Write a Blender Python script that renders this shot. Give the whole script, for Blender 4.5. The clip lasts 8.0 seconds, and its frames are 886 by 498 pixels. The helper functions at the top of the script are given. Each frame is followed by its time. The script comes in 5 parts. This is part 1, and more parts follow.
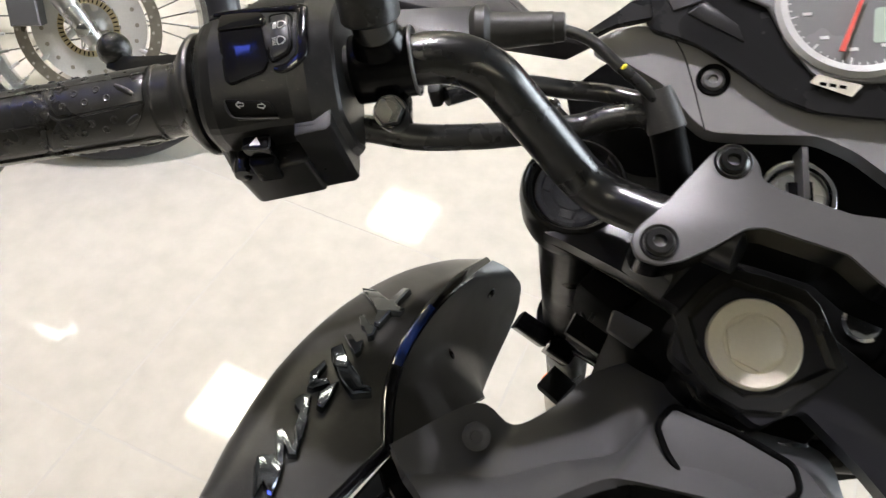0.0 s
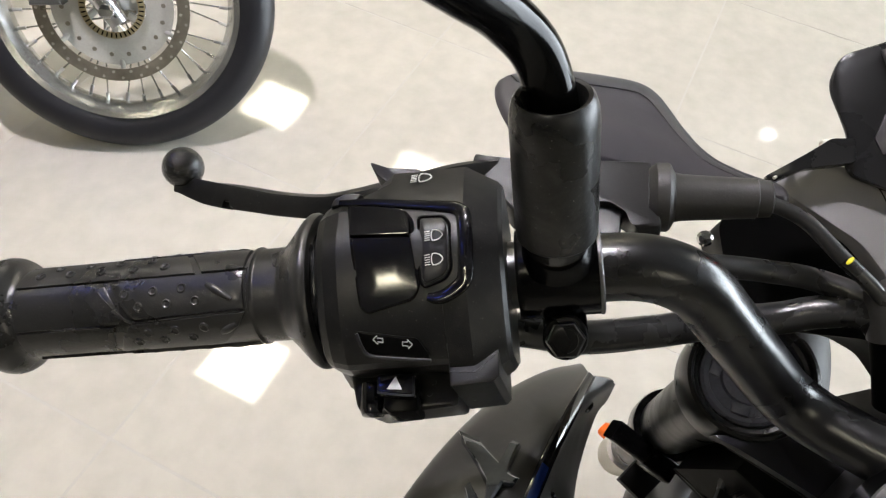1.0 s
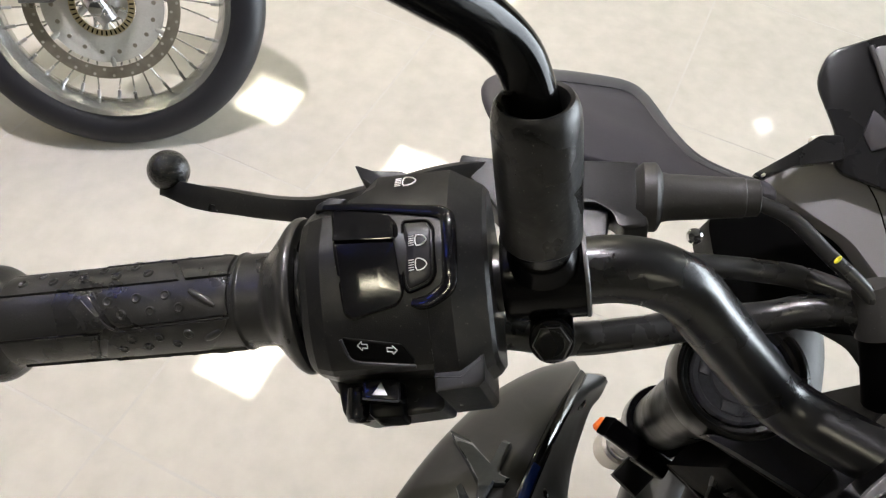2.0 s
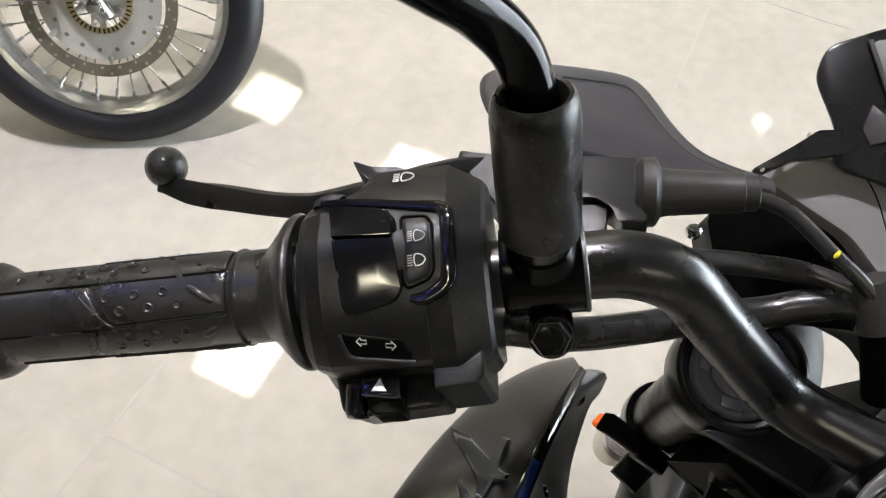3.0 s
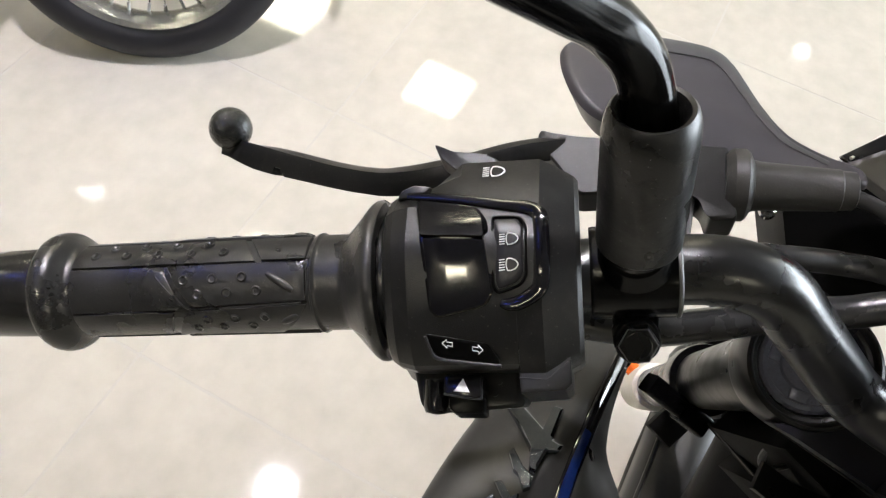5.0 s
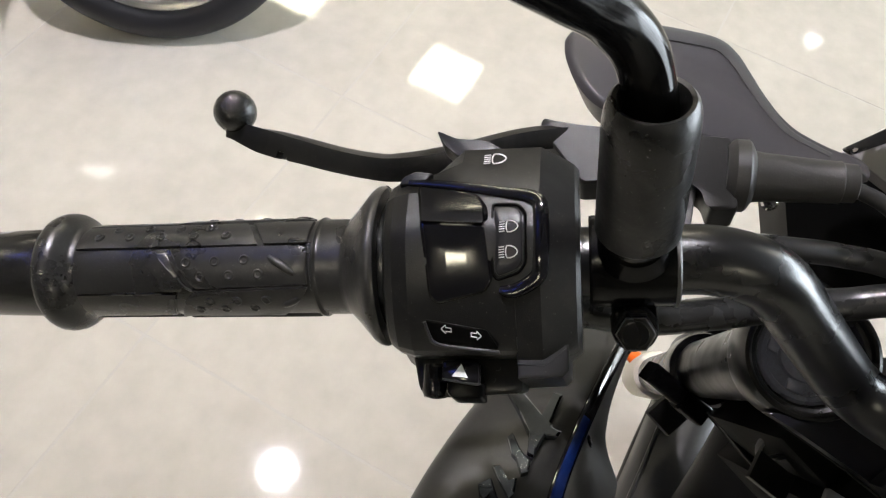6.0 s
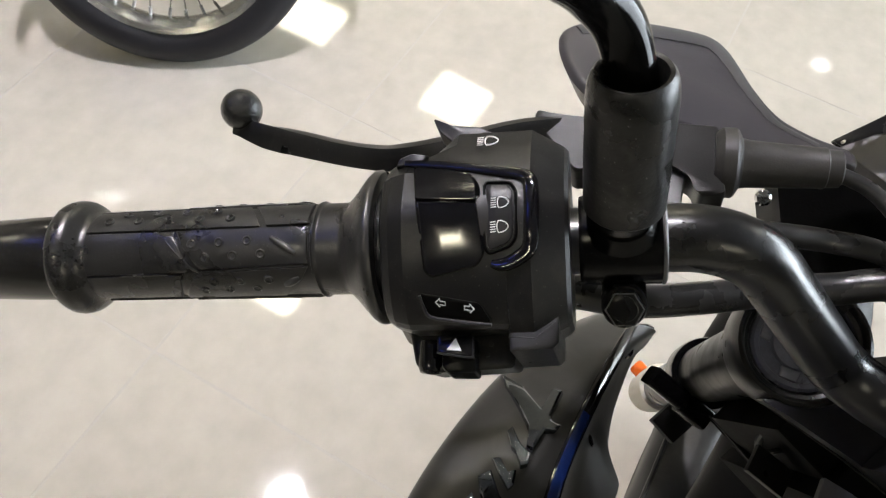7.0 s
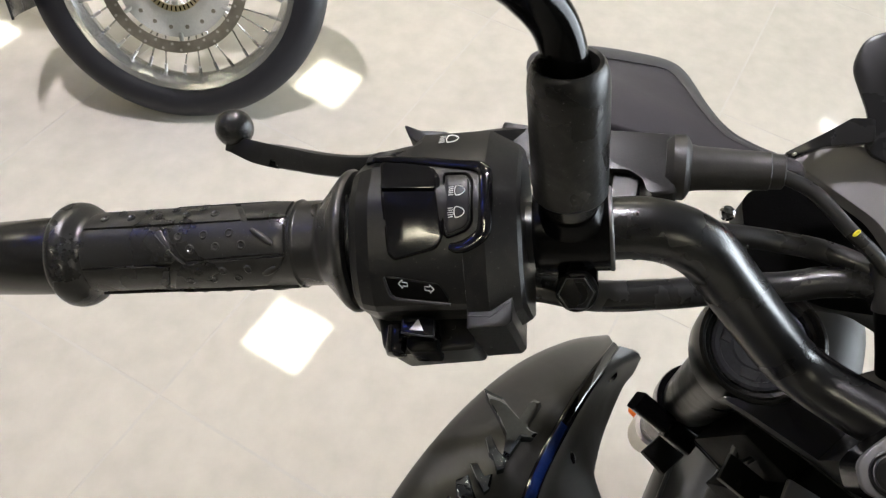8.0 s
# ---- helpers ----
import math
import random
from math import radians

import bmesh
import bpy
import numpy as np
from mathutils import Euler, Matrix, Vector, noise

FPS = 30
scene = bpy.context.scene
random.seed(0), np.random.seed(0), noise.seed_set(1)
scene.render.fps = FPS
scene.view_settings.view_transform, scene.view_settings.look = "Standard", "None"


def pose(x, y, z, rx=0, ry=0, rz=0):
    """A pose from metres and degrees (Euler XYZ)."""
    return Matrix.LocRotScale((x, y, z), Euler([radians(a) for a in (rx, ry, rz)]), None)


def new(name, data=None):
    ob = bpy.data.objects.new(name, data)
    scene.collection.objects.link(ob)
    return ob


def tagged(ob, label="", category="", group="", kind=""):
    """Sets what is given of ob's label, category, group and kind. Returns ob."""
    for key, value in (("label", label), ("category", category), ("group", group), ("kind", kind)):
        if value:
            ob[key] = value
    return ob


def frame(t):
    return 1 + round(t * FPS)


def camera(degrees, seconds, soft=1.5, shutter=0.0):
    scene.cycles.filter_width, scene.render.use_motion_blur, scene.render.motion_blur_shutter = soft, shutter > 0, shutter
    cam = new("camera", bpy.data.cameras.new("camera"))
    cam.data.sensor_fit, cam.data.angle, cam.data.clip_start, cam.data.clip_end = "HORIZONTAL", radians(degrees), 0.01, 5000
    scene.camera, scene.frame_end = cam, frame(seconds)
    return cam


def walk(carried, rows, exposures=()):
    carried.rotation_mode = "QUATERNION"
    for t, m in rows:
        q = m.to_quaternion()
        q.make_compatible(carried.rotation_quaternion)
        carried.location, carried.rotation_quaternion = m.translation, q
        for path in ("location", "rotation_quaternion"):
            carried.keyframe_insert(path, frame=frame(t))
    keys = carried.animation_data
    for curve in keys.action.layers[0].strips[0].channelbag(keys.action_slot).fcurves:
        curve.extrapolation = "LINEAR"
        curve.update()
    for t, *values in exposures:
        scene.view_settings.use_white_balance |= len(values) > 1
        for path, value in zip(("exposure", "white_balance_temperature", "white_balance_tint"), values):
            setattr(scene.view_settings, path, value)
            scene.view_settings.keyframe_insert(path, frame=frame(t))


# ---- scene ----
cam = camera(58.8, 8.0, soft=1.25, shutter=0.25)
METRES, EYE, TILT, LEAN, TURN = 0.28, 1.218, -48.0, -4.5, 0.0
ROWS = [
    (0.0, 0.0, 0.0, 0.0, -0.0, 0.0, 0.0),
    (0.2, -0.058, 0.0678, 0.0669, 0.5017, -0.89, -1.3055),
    (0.3, -0.1029, 0.1008, 0.1103, 0.657, -1.3162, -1.7279),
    (0.4, -0.1511, 0.1334, 0.162, 0.5264, -1.996, -1.9764),
    (0.5, -0.187, 0.1642, 0.2172, 0.66, -2.6, -1.94),
    (0.7, -0.2322, 0.2254, 0.323, 0.3889, -3.347, -2.2998),
    (0.8, -0.2345, 0.2537, 0.3499, 0.3953, -3.346, -2.2638),
    (1.0, -0.2265, 0.2928, 0.3724, 0.5, -3.55, -2.04),
    (2.5, -0.2126, 0.2998, 0.3861, 0.12, -4.08, -1.36),
    (3.0, -0.2129, 0.303, 0.382, 0.11, -4.18, -1.31),
    (3.5, -0.2263, 0.3101, 0.3725, 0.13, -4.32, -1.3),
    (4.0, -0.2233, 0.3218, 0.3696, 0.28, -5.11, -0.44),
    (4.5, -0.237, 0.3278, 0.3806, 1.16, -6.82, -1.49),
    (5.0, -0.2949, 0.3406, 0.4659, 1.82, -10.19, -3.4),
    (6.5, -0.2814, 0.3326, 0.4657, 2.56, -11.36, -4.15),
    (7.0, -0.2657, 0.2921, 0.4202, 3.08, -9.4, -3.96),
    (7.5, -0.2338, 0.2413, 0.3704, 3.55, -7.31, -3.85),
    (8.0, -0.1942, 0.2091, 0.3443, 3.99, -5.0, -3.98),
]
walk(cam, [(t, pose(0, 0, EYE, TILT, LEAN, TURN) @ pose(METRES * x, METRES * y, METRES * z, 90 + pitch, roll, yaw)) for t, x, y, z, yaw, pitch, roll in ROWS],
     [(0.0, 0.24), (0.5, 0.05), (1.0, 0.02), (4.0, 0.05), (4.5, 0.09), (5.0, 0.17), (6.5, -0.05), (7.0, -0.06), (8.0, -0.02)])

# ---- light: white ceiling with recessed square panels ----
CEIL = 3.6
world = bpy.data.worlds.new("showroom_air")
scene.world = world
world.use_nodes = True
world.node_tree.nodes["Background"].inputs[0].default_value = (0.9, 0.92, 1.0, 1)
world.node_tree.nodes["Background"].inputs[1].default_value = 0.05
PANEL_STRENGTH = 44.0
scene.view_settings.exposure = 0.0


# ---- materials ----
def mat(name, base, rough=0.5, metal=0.0, grain=400.0, bump=0.0, vary=0.15, rvary=0.1, coat=0.0, big=8.0, stretch=None, spec=0.5, dust=0.0):
    m = bpy.data.materials.new(name)
    m.use_nodes = True
    nt = m.node_tree
    b = nt.nodes["Principled BSDF"]
    tc = nt.nodes.new("ShaderNodeTexCoord")
    src = tc.outputs["Object"]
    if stretch:
        mp = nt.nodes.new("ShaderNodeMapping")
        mp.inputs["Scale"].default_value = stretch
        nt.links.new(src, mp.inputs["Vector"])
        src = mp.outputs["Vector"]
    n1 = nt.nodes.new("ShaderNodeTexNoise")
    n1.inputs["Scale"].default_value, n1.inputs["Detail"].default_value = grain, 4
    n2 = nt.nodes.new("ShaderNodeTexNoise")
    n2.inputs["Scale"].default_value, n2.inputs["Detail"].default_value = big, 5
    for n in (n1, n2):
        nt.links.new(src, n.inputs["Vector"])
    mix = nt.nodes.new("ShaderNodeMix")
    mix.data_type = "RGBA"
    mix.inputs["A"].default_value = (*[c * (1 - vary) for c in base], 1)
    mix.inputs["B"].default_value = (*[min(1, c * (1 + vary)) for c in base], 1)
    add = nt.nodes.new("ShaderNodeMath")
    add.operation = "ADD"
    nt.links.new(n1.outputs["Fac"], add.inputs[0])
    nt.links.new(n2.outputs["Fac"], add.inputs[1])
    half = nt.nodes.new("ShaderNodeMath")
    half.operation = "MULTIPLY"
    half.inputs[1].default_value = 0.5
    nt.links.new(add.outputs[0], half.inputs[0])
    nt.links.new(half.outputs[0], mix.inputs["Factor"])
    colour = mix.outputs["Result"]
    if dust:
        # sparse pale specks and broader dusty films
        n3 = nt.nodes.new("ShaderNodeTexNoise")
        n3.inputs["Scale"].default_value, n3.inputs["Detail"].default_value = 1300, 2
        n4 = nt.nodes.new("ShaderNodeTexNoise")
        n4.inputs["Scale"].default_value, n4.inputs["Detail"].default_value, n4.inputs["Distortion"].default_value = 70, 6, 1.5
        for n in (n3, n4):
            nt.links.new(tc.outputs["Object"], n.inputs["Vector"])
        specks = nt.nodes.new("ShaderNodeMapRange")
        specks.inputs["From Min"].default_value, specks.inputs["From Max"].default_value = 0.69, 0.76
        specks.inputs["To Max"].default_value = min(1, dust * 2.5)
        nt.links.new(n3.outputs["Fac"], specks.inputs["Value"])
        film = nt.nodes.new("ShaderNodeMapRange")
        film.inputs["From Min"].default_value, film.inputs["From Max"].default_value = 0.48, 0.75
        film.inputs["To Max"].default_value = dust * 0.35
        nt.links.new(n4.outputs["Fac"], film.inputs["Value"])
        most = nt.nodes.new("ShaderNodeMath")
        most.operation = "MAXIMUM"
        nt.links.new(specks.outputs["Result"], most.inputs[0])
        nt.links.new(film.outputs["Result"], most.inputs[1])
        dm = nt.nodes.new("ShaderNodeMix")
        dm.data_type = "RGBA"
        dm.inputs["B"].default_value = (0.13, 0.125, 0.115, 1)
        nt.links.new(most.outputs[0], dm.inputs["Factor"])
        nt.links.new(colour, dm.inputs["A"])
        colour = dm.outputs["Result"]
    nt.links.new(colour, b.inputs["Base Color"])
    mr = nt.nodes.new("ShaderNodeMapRange")
    mr.inputs["From Min"].default_value, mr.inputs["From Max"].default_value = 0.3, 0.7
    mr.inputs["To Min"].default_value, mr.inputs["To Max"].default_value = max(0.02, rough - rvary), min(1, rough + rvary)
    nt.links.new(n2.outputs["Fac"], mr.inputs["Value"])
    nt.links.new(mr.outputs["Result"], b.inputs["Roughness"])
    b.inputs["Metallic"].default_value = metal
    b.inputs["Coat Weight"].default_value = coat
    b.inputs["Specular IOR Level"].default_value = spec
    if bump:
        bp = nt.nodes.new("ShaderNodeBump")
        bp.inputs["Strength"].default_value, bp.inputs["Distance"].default_value = bump, 0.0006
        nt.links.new(n1.outputs["Fac"], bp.inputs["Height"])
        nt.links.new(bp.outputs["Normal"], b.inputs["Normal"])
    return m


def glow(name, colour, strength):
    m = bpy.data.materials.new(name)
    m.use_nodes = True
    b = m.node_tree.nodes["Principled BSDF"]
    b.inputs["Base Color"].default_value = (*colour, 1)
    b.inputs["Emission Color"].default_value = (*colour, 1)
    b.inputs["Emission Strength"].default_value = strength
    return m


M_PLASTIC = mat("black_textured_plastic", (0.0075, 0.0075, 0.0077), 0.36, grain=2500, bump=0.15, vary=0.3, spec=0.35, dust=0.22)
M_GLOSS = mat("gloss_black_plastic", (0.003, 0.003, 0.0035), 0.06, rvary=0.03, big=60, spec=0.5)
M_RUBBER = mat("black_rubber", (0.018, 0.0178, 0.0174), 0.30, grain=900, bump=0.12, vary=0.4, big=45, rvary=0.09, spec=0.6, dust=0.26)
M_SLEEVE = mat("worn_rubber_sleeve", (0.006, 0.006, 0.006), 0.33, grain=600, bump=0.2, vary=0.7, big=55, rvary=0.16, spec=0.4, dust=0.5)
M_BAR = mat("satin_black_paint", (0.0020, 0.0020, 0.0024), 0.29, grain=1800, bump=0.04, big=30, rvary=0.04, spec=0.65, dust=0.12)
M_ROCKER = mat("soft_gloss_black_plastic", (0.0035, 0.0035, 0.0045), 0.13, rvary=0.04, big=60, spec=0.6)
M_BALL = mat("polished_pitted_black_alloy", (0.045, 0.045, 0.045), 0.12, metal=0.7, grain=700, bump=1.0, vary=0.95, big=120, rvary=0.1, spec=0.5)
M_INLAY = mat("smooth_black_inlay", (0.0015, 0.0015, 0.0015), 0.35, big=60, spec=0.12)
M_ENAMEL = mat("glossy_black_enamel", (0.010, 0.0098, 0.0095), 0.24, big=50, rvary=0.05, spec=0.7, dust=0.15)
M_ALU = mat("black_cast_alloy", (0.006, 0.006, 0.006), 0.42, grain=1500, bump=0.15, vary=0.25, spec=0.3, dust=0.2)
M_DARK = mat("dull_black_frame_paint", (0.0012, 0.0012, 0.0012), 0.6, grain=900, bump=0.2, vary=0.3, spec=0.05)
M_GREY = mat("dark_grey_satin_alloy", (0.115, 0.113, 0.115), 0.42, metal=0.25, grain=1500, bump=0.12, spec=0.35)
M_TANK = mat("matte_black_tank_paint", (0.021, 0.0207, 0.0196), 0.38, grain=2500, bump=0.04, vary=0.2, spec=0.4, dust=0.15)
# M_TANK made lighter: light from behind the rider is put into its colour
M_TANK_LIT = mat("matte_tank_paint_lightened", (0.058, 0.058, 0.060), 0.42, grain=2500, bump=0.04, vary=0.15, spec=0.4, dust=0.08)
M_TANKPAD = mat("dark_grey_rubber_pad", (0.066, 0.066, 0.068), 0.42, grain=2200, bump=0.12, spec=0.4)
M_PANEL = mat("grey_textured_dash_plastic", (0.24, 0.234, 0.236), 0.45, grain=2200, bump=0.15, spec=0.35)
M_CHROME = mat("chrome", (0.75, 0.75, 0.76), 0.1, metal=1.0, vary=0.08, big=30, rvary=0.05)
M_STEEL = mat("brushed_steel", (0.5, 0.5, 0.5), 0.3, metal=1.0, grain=700, vary=0.2)
M_LOCK = mat("bright_silver_finish", (0.78, 0.78, 0.77), 0.32, metal=0.35, grain=500, bump=0.25, vary=0.15)
M_NUT = mat("cast_silver_nut", (0.74, 0.69, 0.58), 0.5, metal=0.2, grain=600, bump=0.2, vary=0.12)
M_BOLT = mat("black_oxide_steel", (0.008, 0.008, 0.008), 0.30, metal=0.2, grain=800, vary=0.3, dust=0.12)
M_WHITE = mat("white_print", (0.75, 0.75, 0.75), 0.5, vary=0.05)
M_GREYKEY = mat("dark_grey_button", (0.012, 0.012, 0.0135), 0.35, grain=1500, bump=0.1, spec=0.35)
# bluish base colour holds the blue reflected in the badge's chrome
M_EMBLEM = mat("dark_chrome_badge_blue_tint", (0.25, 0.27, 0.31), 0.09, metal=1.0, vary=0.3, big=25)
M_BLUE_GLINT = mat("gloss_dark_blue_glint", (0.004, 0.011, 0.055), 0.1, vary=0.4, big=40)
M_ORANGE = mat("orange_reflector_plastic", (0.85, 0.16, 0.02), 0.2, vary=0.1)
M_YELLOW = mat("yellow_paint_dot", (0.85, 0.75, 0.03), 0.5)
M_TYRE = mat("tyre_rubber", (0.0075, 0.0075, 0.011), 0.5, grain=500, bump=0.3, vary=0.3)
M_DARKTYRE = mat("new_black_tyre_rubber", (0.0025, 0.0025, 0.0025), 0.5, grain=500, bump=0.2, vary=0.3, spec=0.12)
M_BOOT = mat("soft_grey_black_rubber", (0.034, 0.0330, 0.0312), 0.45, grain=900, bump=0.12, vary=0.3, spec=0.4, dust=0.25)
M_PERCH = mat("black_cast_perch_paint", (0.018, 0.0177, 0.0172), 0.42, grain=1500, bump=0.1, vary=0.2, spec=0.3, dust=0.12)
M_POD = mat("satin_black_pod_plastic", (0.013, 0.013, 0.014), 0.26, grain=1500, bump=0.05, big=30, spec=0.4)
M_SLIDER = mat("pale_silver_paint", (0.60, 0.56, 0.48), 0.4, metal=0.2, vary=0.1)
# black yoke paint with a bluish sky sheen put into its base colour
M_YOKE = mat("black_satin_yoke_blue_sheen", (0.0060, 0.0060, 0.0095), 0.32, grain=1200, bump=0.06, spec=0.5, dust=0.04)
M_FORK = mat("satin_black_fork_paint", (0.0040, 0.0038, 0.0034), 0.32, grain=1200, bump=0.05, big=30, spec=0.26, dust=0.06)
M_CLAMP = mat("gloss_black_clamp_paint", (0.0015, 0.0015, 0.0018), 0.20, grain=1200, bump=0.06, spec=0.16, dust=0.05)
M_CAP = mat("dull_blue_grey_cap_alloy", (0.14, 0.145, 0.19), 0.32, metal=0.3, grain=700, bump=0.15, vary=0.5, big=60)
M_LENS = mat("smoky_lens", (0.02, 0.02, 0.022), 0.4, vary=0.1, spec=0.25)
M_STEM = mat("black_stem_enamel", (0.003, 0.003, 0.003), 0.13, big=50, rvary=0.04, spec=0.12)
M_COWL = mat("dark_grey_purple_plastic", (0.050, 0.047, 0.053), 0.36, grain=2200, bump=0.12, spec=0.4, dust=0.15)
M_CABLE = mat("satin_black_cable_sheath", (0.020, 0.020, 0.020), 0.30, grain=1200, bump=0.05, big=60, spec=0.6, dust=0.15)
M_DISC = mat("bronze_grey_disc_steel", (0.30, 0.27, 0.22), 0.35, metal=0.8, grain=60, vary=0.6)
M_RIM = mat("dulled_chrome_rim", (0.55, 0.55, 0.54), 0.24, metal=0.9, vary=0.06, rvary=0.03, big=12)
M_PLATE = mat("pale_cast_carrier", (0.52, 0.51, 0.47), 0.45, metal=0.3, grain=300, vary=0.2)
M_HOLE = mat("pale_drilled_hole", (0.5, 0.47, 0.4), 0.6)
M_BRASS = mat("zinc_yellow_steel", (0.5, 0.42, 0.25), 0.35, metal=0.8, vary=0.2)
M_TAG = mat("cream_paper_tag", (0.6, 0.57, 0.48), 0.7)
M_RED = mat("red_needle", (0.80, 0.14, 0.11), 0.4)
M_FACE = mat("grey_gauge_face", (0.23, 0.23, 0.235), 0.25, vary=0.05)
M_LCD = mat("pale_green_display", (0.45, 0.55, 0.47), 0.3, vary=0.05)
M_WALL = mat("beige_wall_paint", (0.20, 0.185, 0.15), 0.6, vary=0.04, big=2)
M_CEIL = mat("grey_ceiling_paint", (0.09, 0.088, 0.085), 0.7, vary=0.03, big=2)
M_GROUT = mat("grey_beige_grout", (0.45, 0.425, 0.38), 0.5, vary=0.2)
M_LIGHT = glow("led_panel", (1.0, 0.92, 0.70), PANEL_STRENGTH)
M_TUBE = glow("led_tube", (1.0, 0.95, 0.88), 48.0)
M_SPOT = glow("led_spot", (0.97, 0.925, 0.98), 2150.0)
M_DIM = glow("warm_led_spot", (1.0, 0.93, 0.90), 26.0)
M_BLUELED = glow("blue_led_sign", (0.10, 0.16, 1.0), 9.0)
M_DAY = glow("daylight_outside", (0.84, 0.92, 1.0), 18.0)
M_LAMP_AMBER = glow("amber_warning_lamp", (1.0, 0.55, 0.06), 2.0)
M_LAMP_RED = glow("red_warning_lamp", (1.0, 0.02, 0.03), 2.5)


def tile_material():
    m = mat("polished_cream_tile", (0.60, 0.555, 0.47), 0.052, vary=0.0, rvary=0.02, big=3.2, grain=22.0)
    nt = m.node_tree
    b = nt.nodes["Principled BSDF"]
    mix = [n for n in nt.nodes if n.type == "MIX"][0]
    mix.inputs["A"].default_value = (0.37, 0.343, 0.290, 1)
    mix.inputs["B"].default_value = (0.635, 0.600, 0.528, 1)
    b.inputs["IOR"].default_value = 1.45
    return m


M_TILE = tile_material()


# ---- mesh helpers ----
def part(name, bm, material, parent, label="", smooth=True, angle=35):
    bmesh.ops.recalc_face_normals(bm, faces=bm.faces)
    me = bpy.data.meshes.new(name)
    bm.to_mesh(me)
    bm.free()
    me.materials.append(material)
    if smooth:
        me.shade_smooth()
        me.set_sharp_from_angle(angle=radians(angle))
    ob = new(name, me)
    if parent:
        ob.parent = parent
        if parent.type == "EMPTY":
            ob.matrix_parent_inverse = parent.matrix_basis.inverted()
    if label:
        ob["label"] = label
    return ob


def thing(name, at, label, category, group=""):
    ob = new(name)
    ob.empty_display_size = 0.05
    ob.matrix_basis = Matrix.Translation(at)
    return tagged(ob, label, category, group)


def frame3(o, x, y, z):
    m = Matrix((x, y, z)).transposed().to_4x4()
    m.translation = o
    return m


def axes(o, z, x):
    z = Vector(z).normalized()
    x = Vector(x)
    x = (x - z * x.dot(z)).normalized()
    return frame3(Vector(o), x, z.cross(x), z)


def smooth_path(pts, n=8):
    p = [Vector(q) for q in pts]
    p = [2 * p[0] - p[1]] + p + [2 * p[-1] - p[-2]]
    out = []
    for i in range(1, len(p) - 2):
        a, b, c, d = p[i - 1:i + 3]
        for k in range(n):
            s = k / n
            out.append(0.5 * (2 * b + (c - a) * s + (2 * a - 5 * b + 4 * c - d) * s * s + (3 * b - a - 3 * c + d) * s ** 3))
    out.append(p[-2])
    return out


def loft(bm, rings, close=True, caps=True):
    vs = [[bm.verts.new(q) for q in r] for r in rings]
    n = len(vs[0])
    for a, b in zip(vs, vs[1:]):
        for i in range(n if close else n - 1):
            j = (i + 1) % n
            bm.faces.new((a[i], a[j], b[j], b[i]))
    if caps and close:
        bm.faces.new(vs[0][::-1])
        bm.faces.new(vs[-1])
    return vs


def tube(bm, pts, r, n=20, smooth=8, flat=None, up=None, sq=1.0):
    """A tube along a path; r a number or one per point; flat: (a, b) half axes of an oval section, b along up."""
    path = smooth_path(pts, smooth) if smooth and len(pts) > 2 else [Vector(p) for p in pts]
    m = len(path)
    if isinstance(r, (int, float)):
        rr = [r] * m
    else:
        rr = [float(np.interp(i / (m - 1) * (len(r) - 1), range(len(r)), r)) for i in range(m)]
    rings = []
    ref = Vector(up) if up else None
    for i, p in enumerate(path):
        t = (path[min(i + 1, m - 1)] - path[max(i - 1, 0)]).normalized()
        if ref is None:
            ref = t.orthogonal()
        x = (ref - t * ref.dot(t)).normalized()
        if not up:
            ref = x
        y = t.cross(x)
        a, b = (flat if flat else (1, 1))
        cs = [(math.cos(2 * math.pi * (k + 0.5) / n), math.sin(2 * math.pi * (k + 0.5) / n)) for k in range(n)]
        rings.append([p + x * (b * rr[i] * math.copysign(abs(c) ** sq, c)) + y * (a * rr[i] * math.copysign(abs(q) ** sq, q)) for c, q in cs])
    loft(bm, rings)
    return bm


def lathe(bm, m, prof, n=40, caps=True):
    """prof: (r, z) pairs turned round the z axis of m."""
    rings = [[m @ Vector((r * math.cos(2 * math.pi * k / n), r * math.sin(2 * math.pi * k / n), z)) for k in range(n)] for r, z in prof]
    loft(bm, rings, caps=caps)
    return bm


def ring(bm, m, prof, n=64):
    """A closed (r, z) section turned round the z axis of m."""
    vs = []
    for k in range(n):
        c, s = math.cos(2 * math.pi * k / n), math.sin(2 * math.pi * k / n)
        vs.append([bm.verts.new(m @ Vector((r * c, r * s, z))) for r, z in prof])
    for k in range(n):
        a, b = vs[k], vs[(k + 1) % n]
        for i in range(len(prof)):
            j = (i + 1) % len(prof)
            bm.faces.new((a[i], b[i], b[j], a[j]))
    return bm


def slab(bm, m, outline, z0, z1, bevel=0.0, seg=2, taper=1.0):
    """An outline in the xy plane of m, drawn from z0 up to z1, its top edge rounded, its underside drawn in by taper."""
    c = Vector((sum(p[0] for p in outline) / len(outline), sum(p[1] for p in outline) / len(outline)))
    rings = [[m @ Vector((c.x + (x - c.x) * taper, c.y + (y - c.y) * taper, z0)) for x, y in outline]]
    if bevel:
        size = max((Vector(p) - c).length for p in outline)
        for k in range(seg + 1):
            a = k / seg * math.pi / 2
            f = 1 - bevel * (1 - math.cos(a)) / size
            z = z1 - bevel + bevel * math.sin(a)
            rings.append([m @ Vector((c.x + (x - c.x) * f, c.y + (y - c.y) * f, z)) for x, y in outline])
    else:
        rings.append([m @ Vector((x, y, z1)) for x, y in outline])
    loft(bm, rings)
    return bm


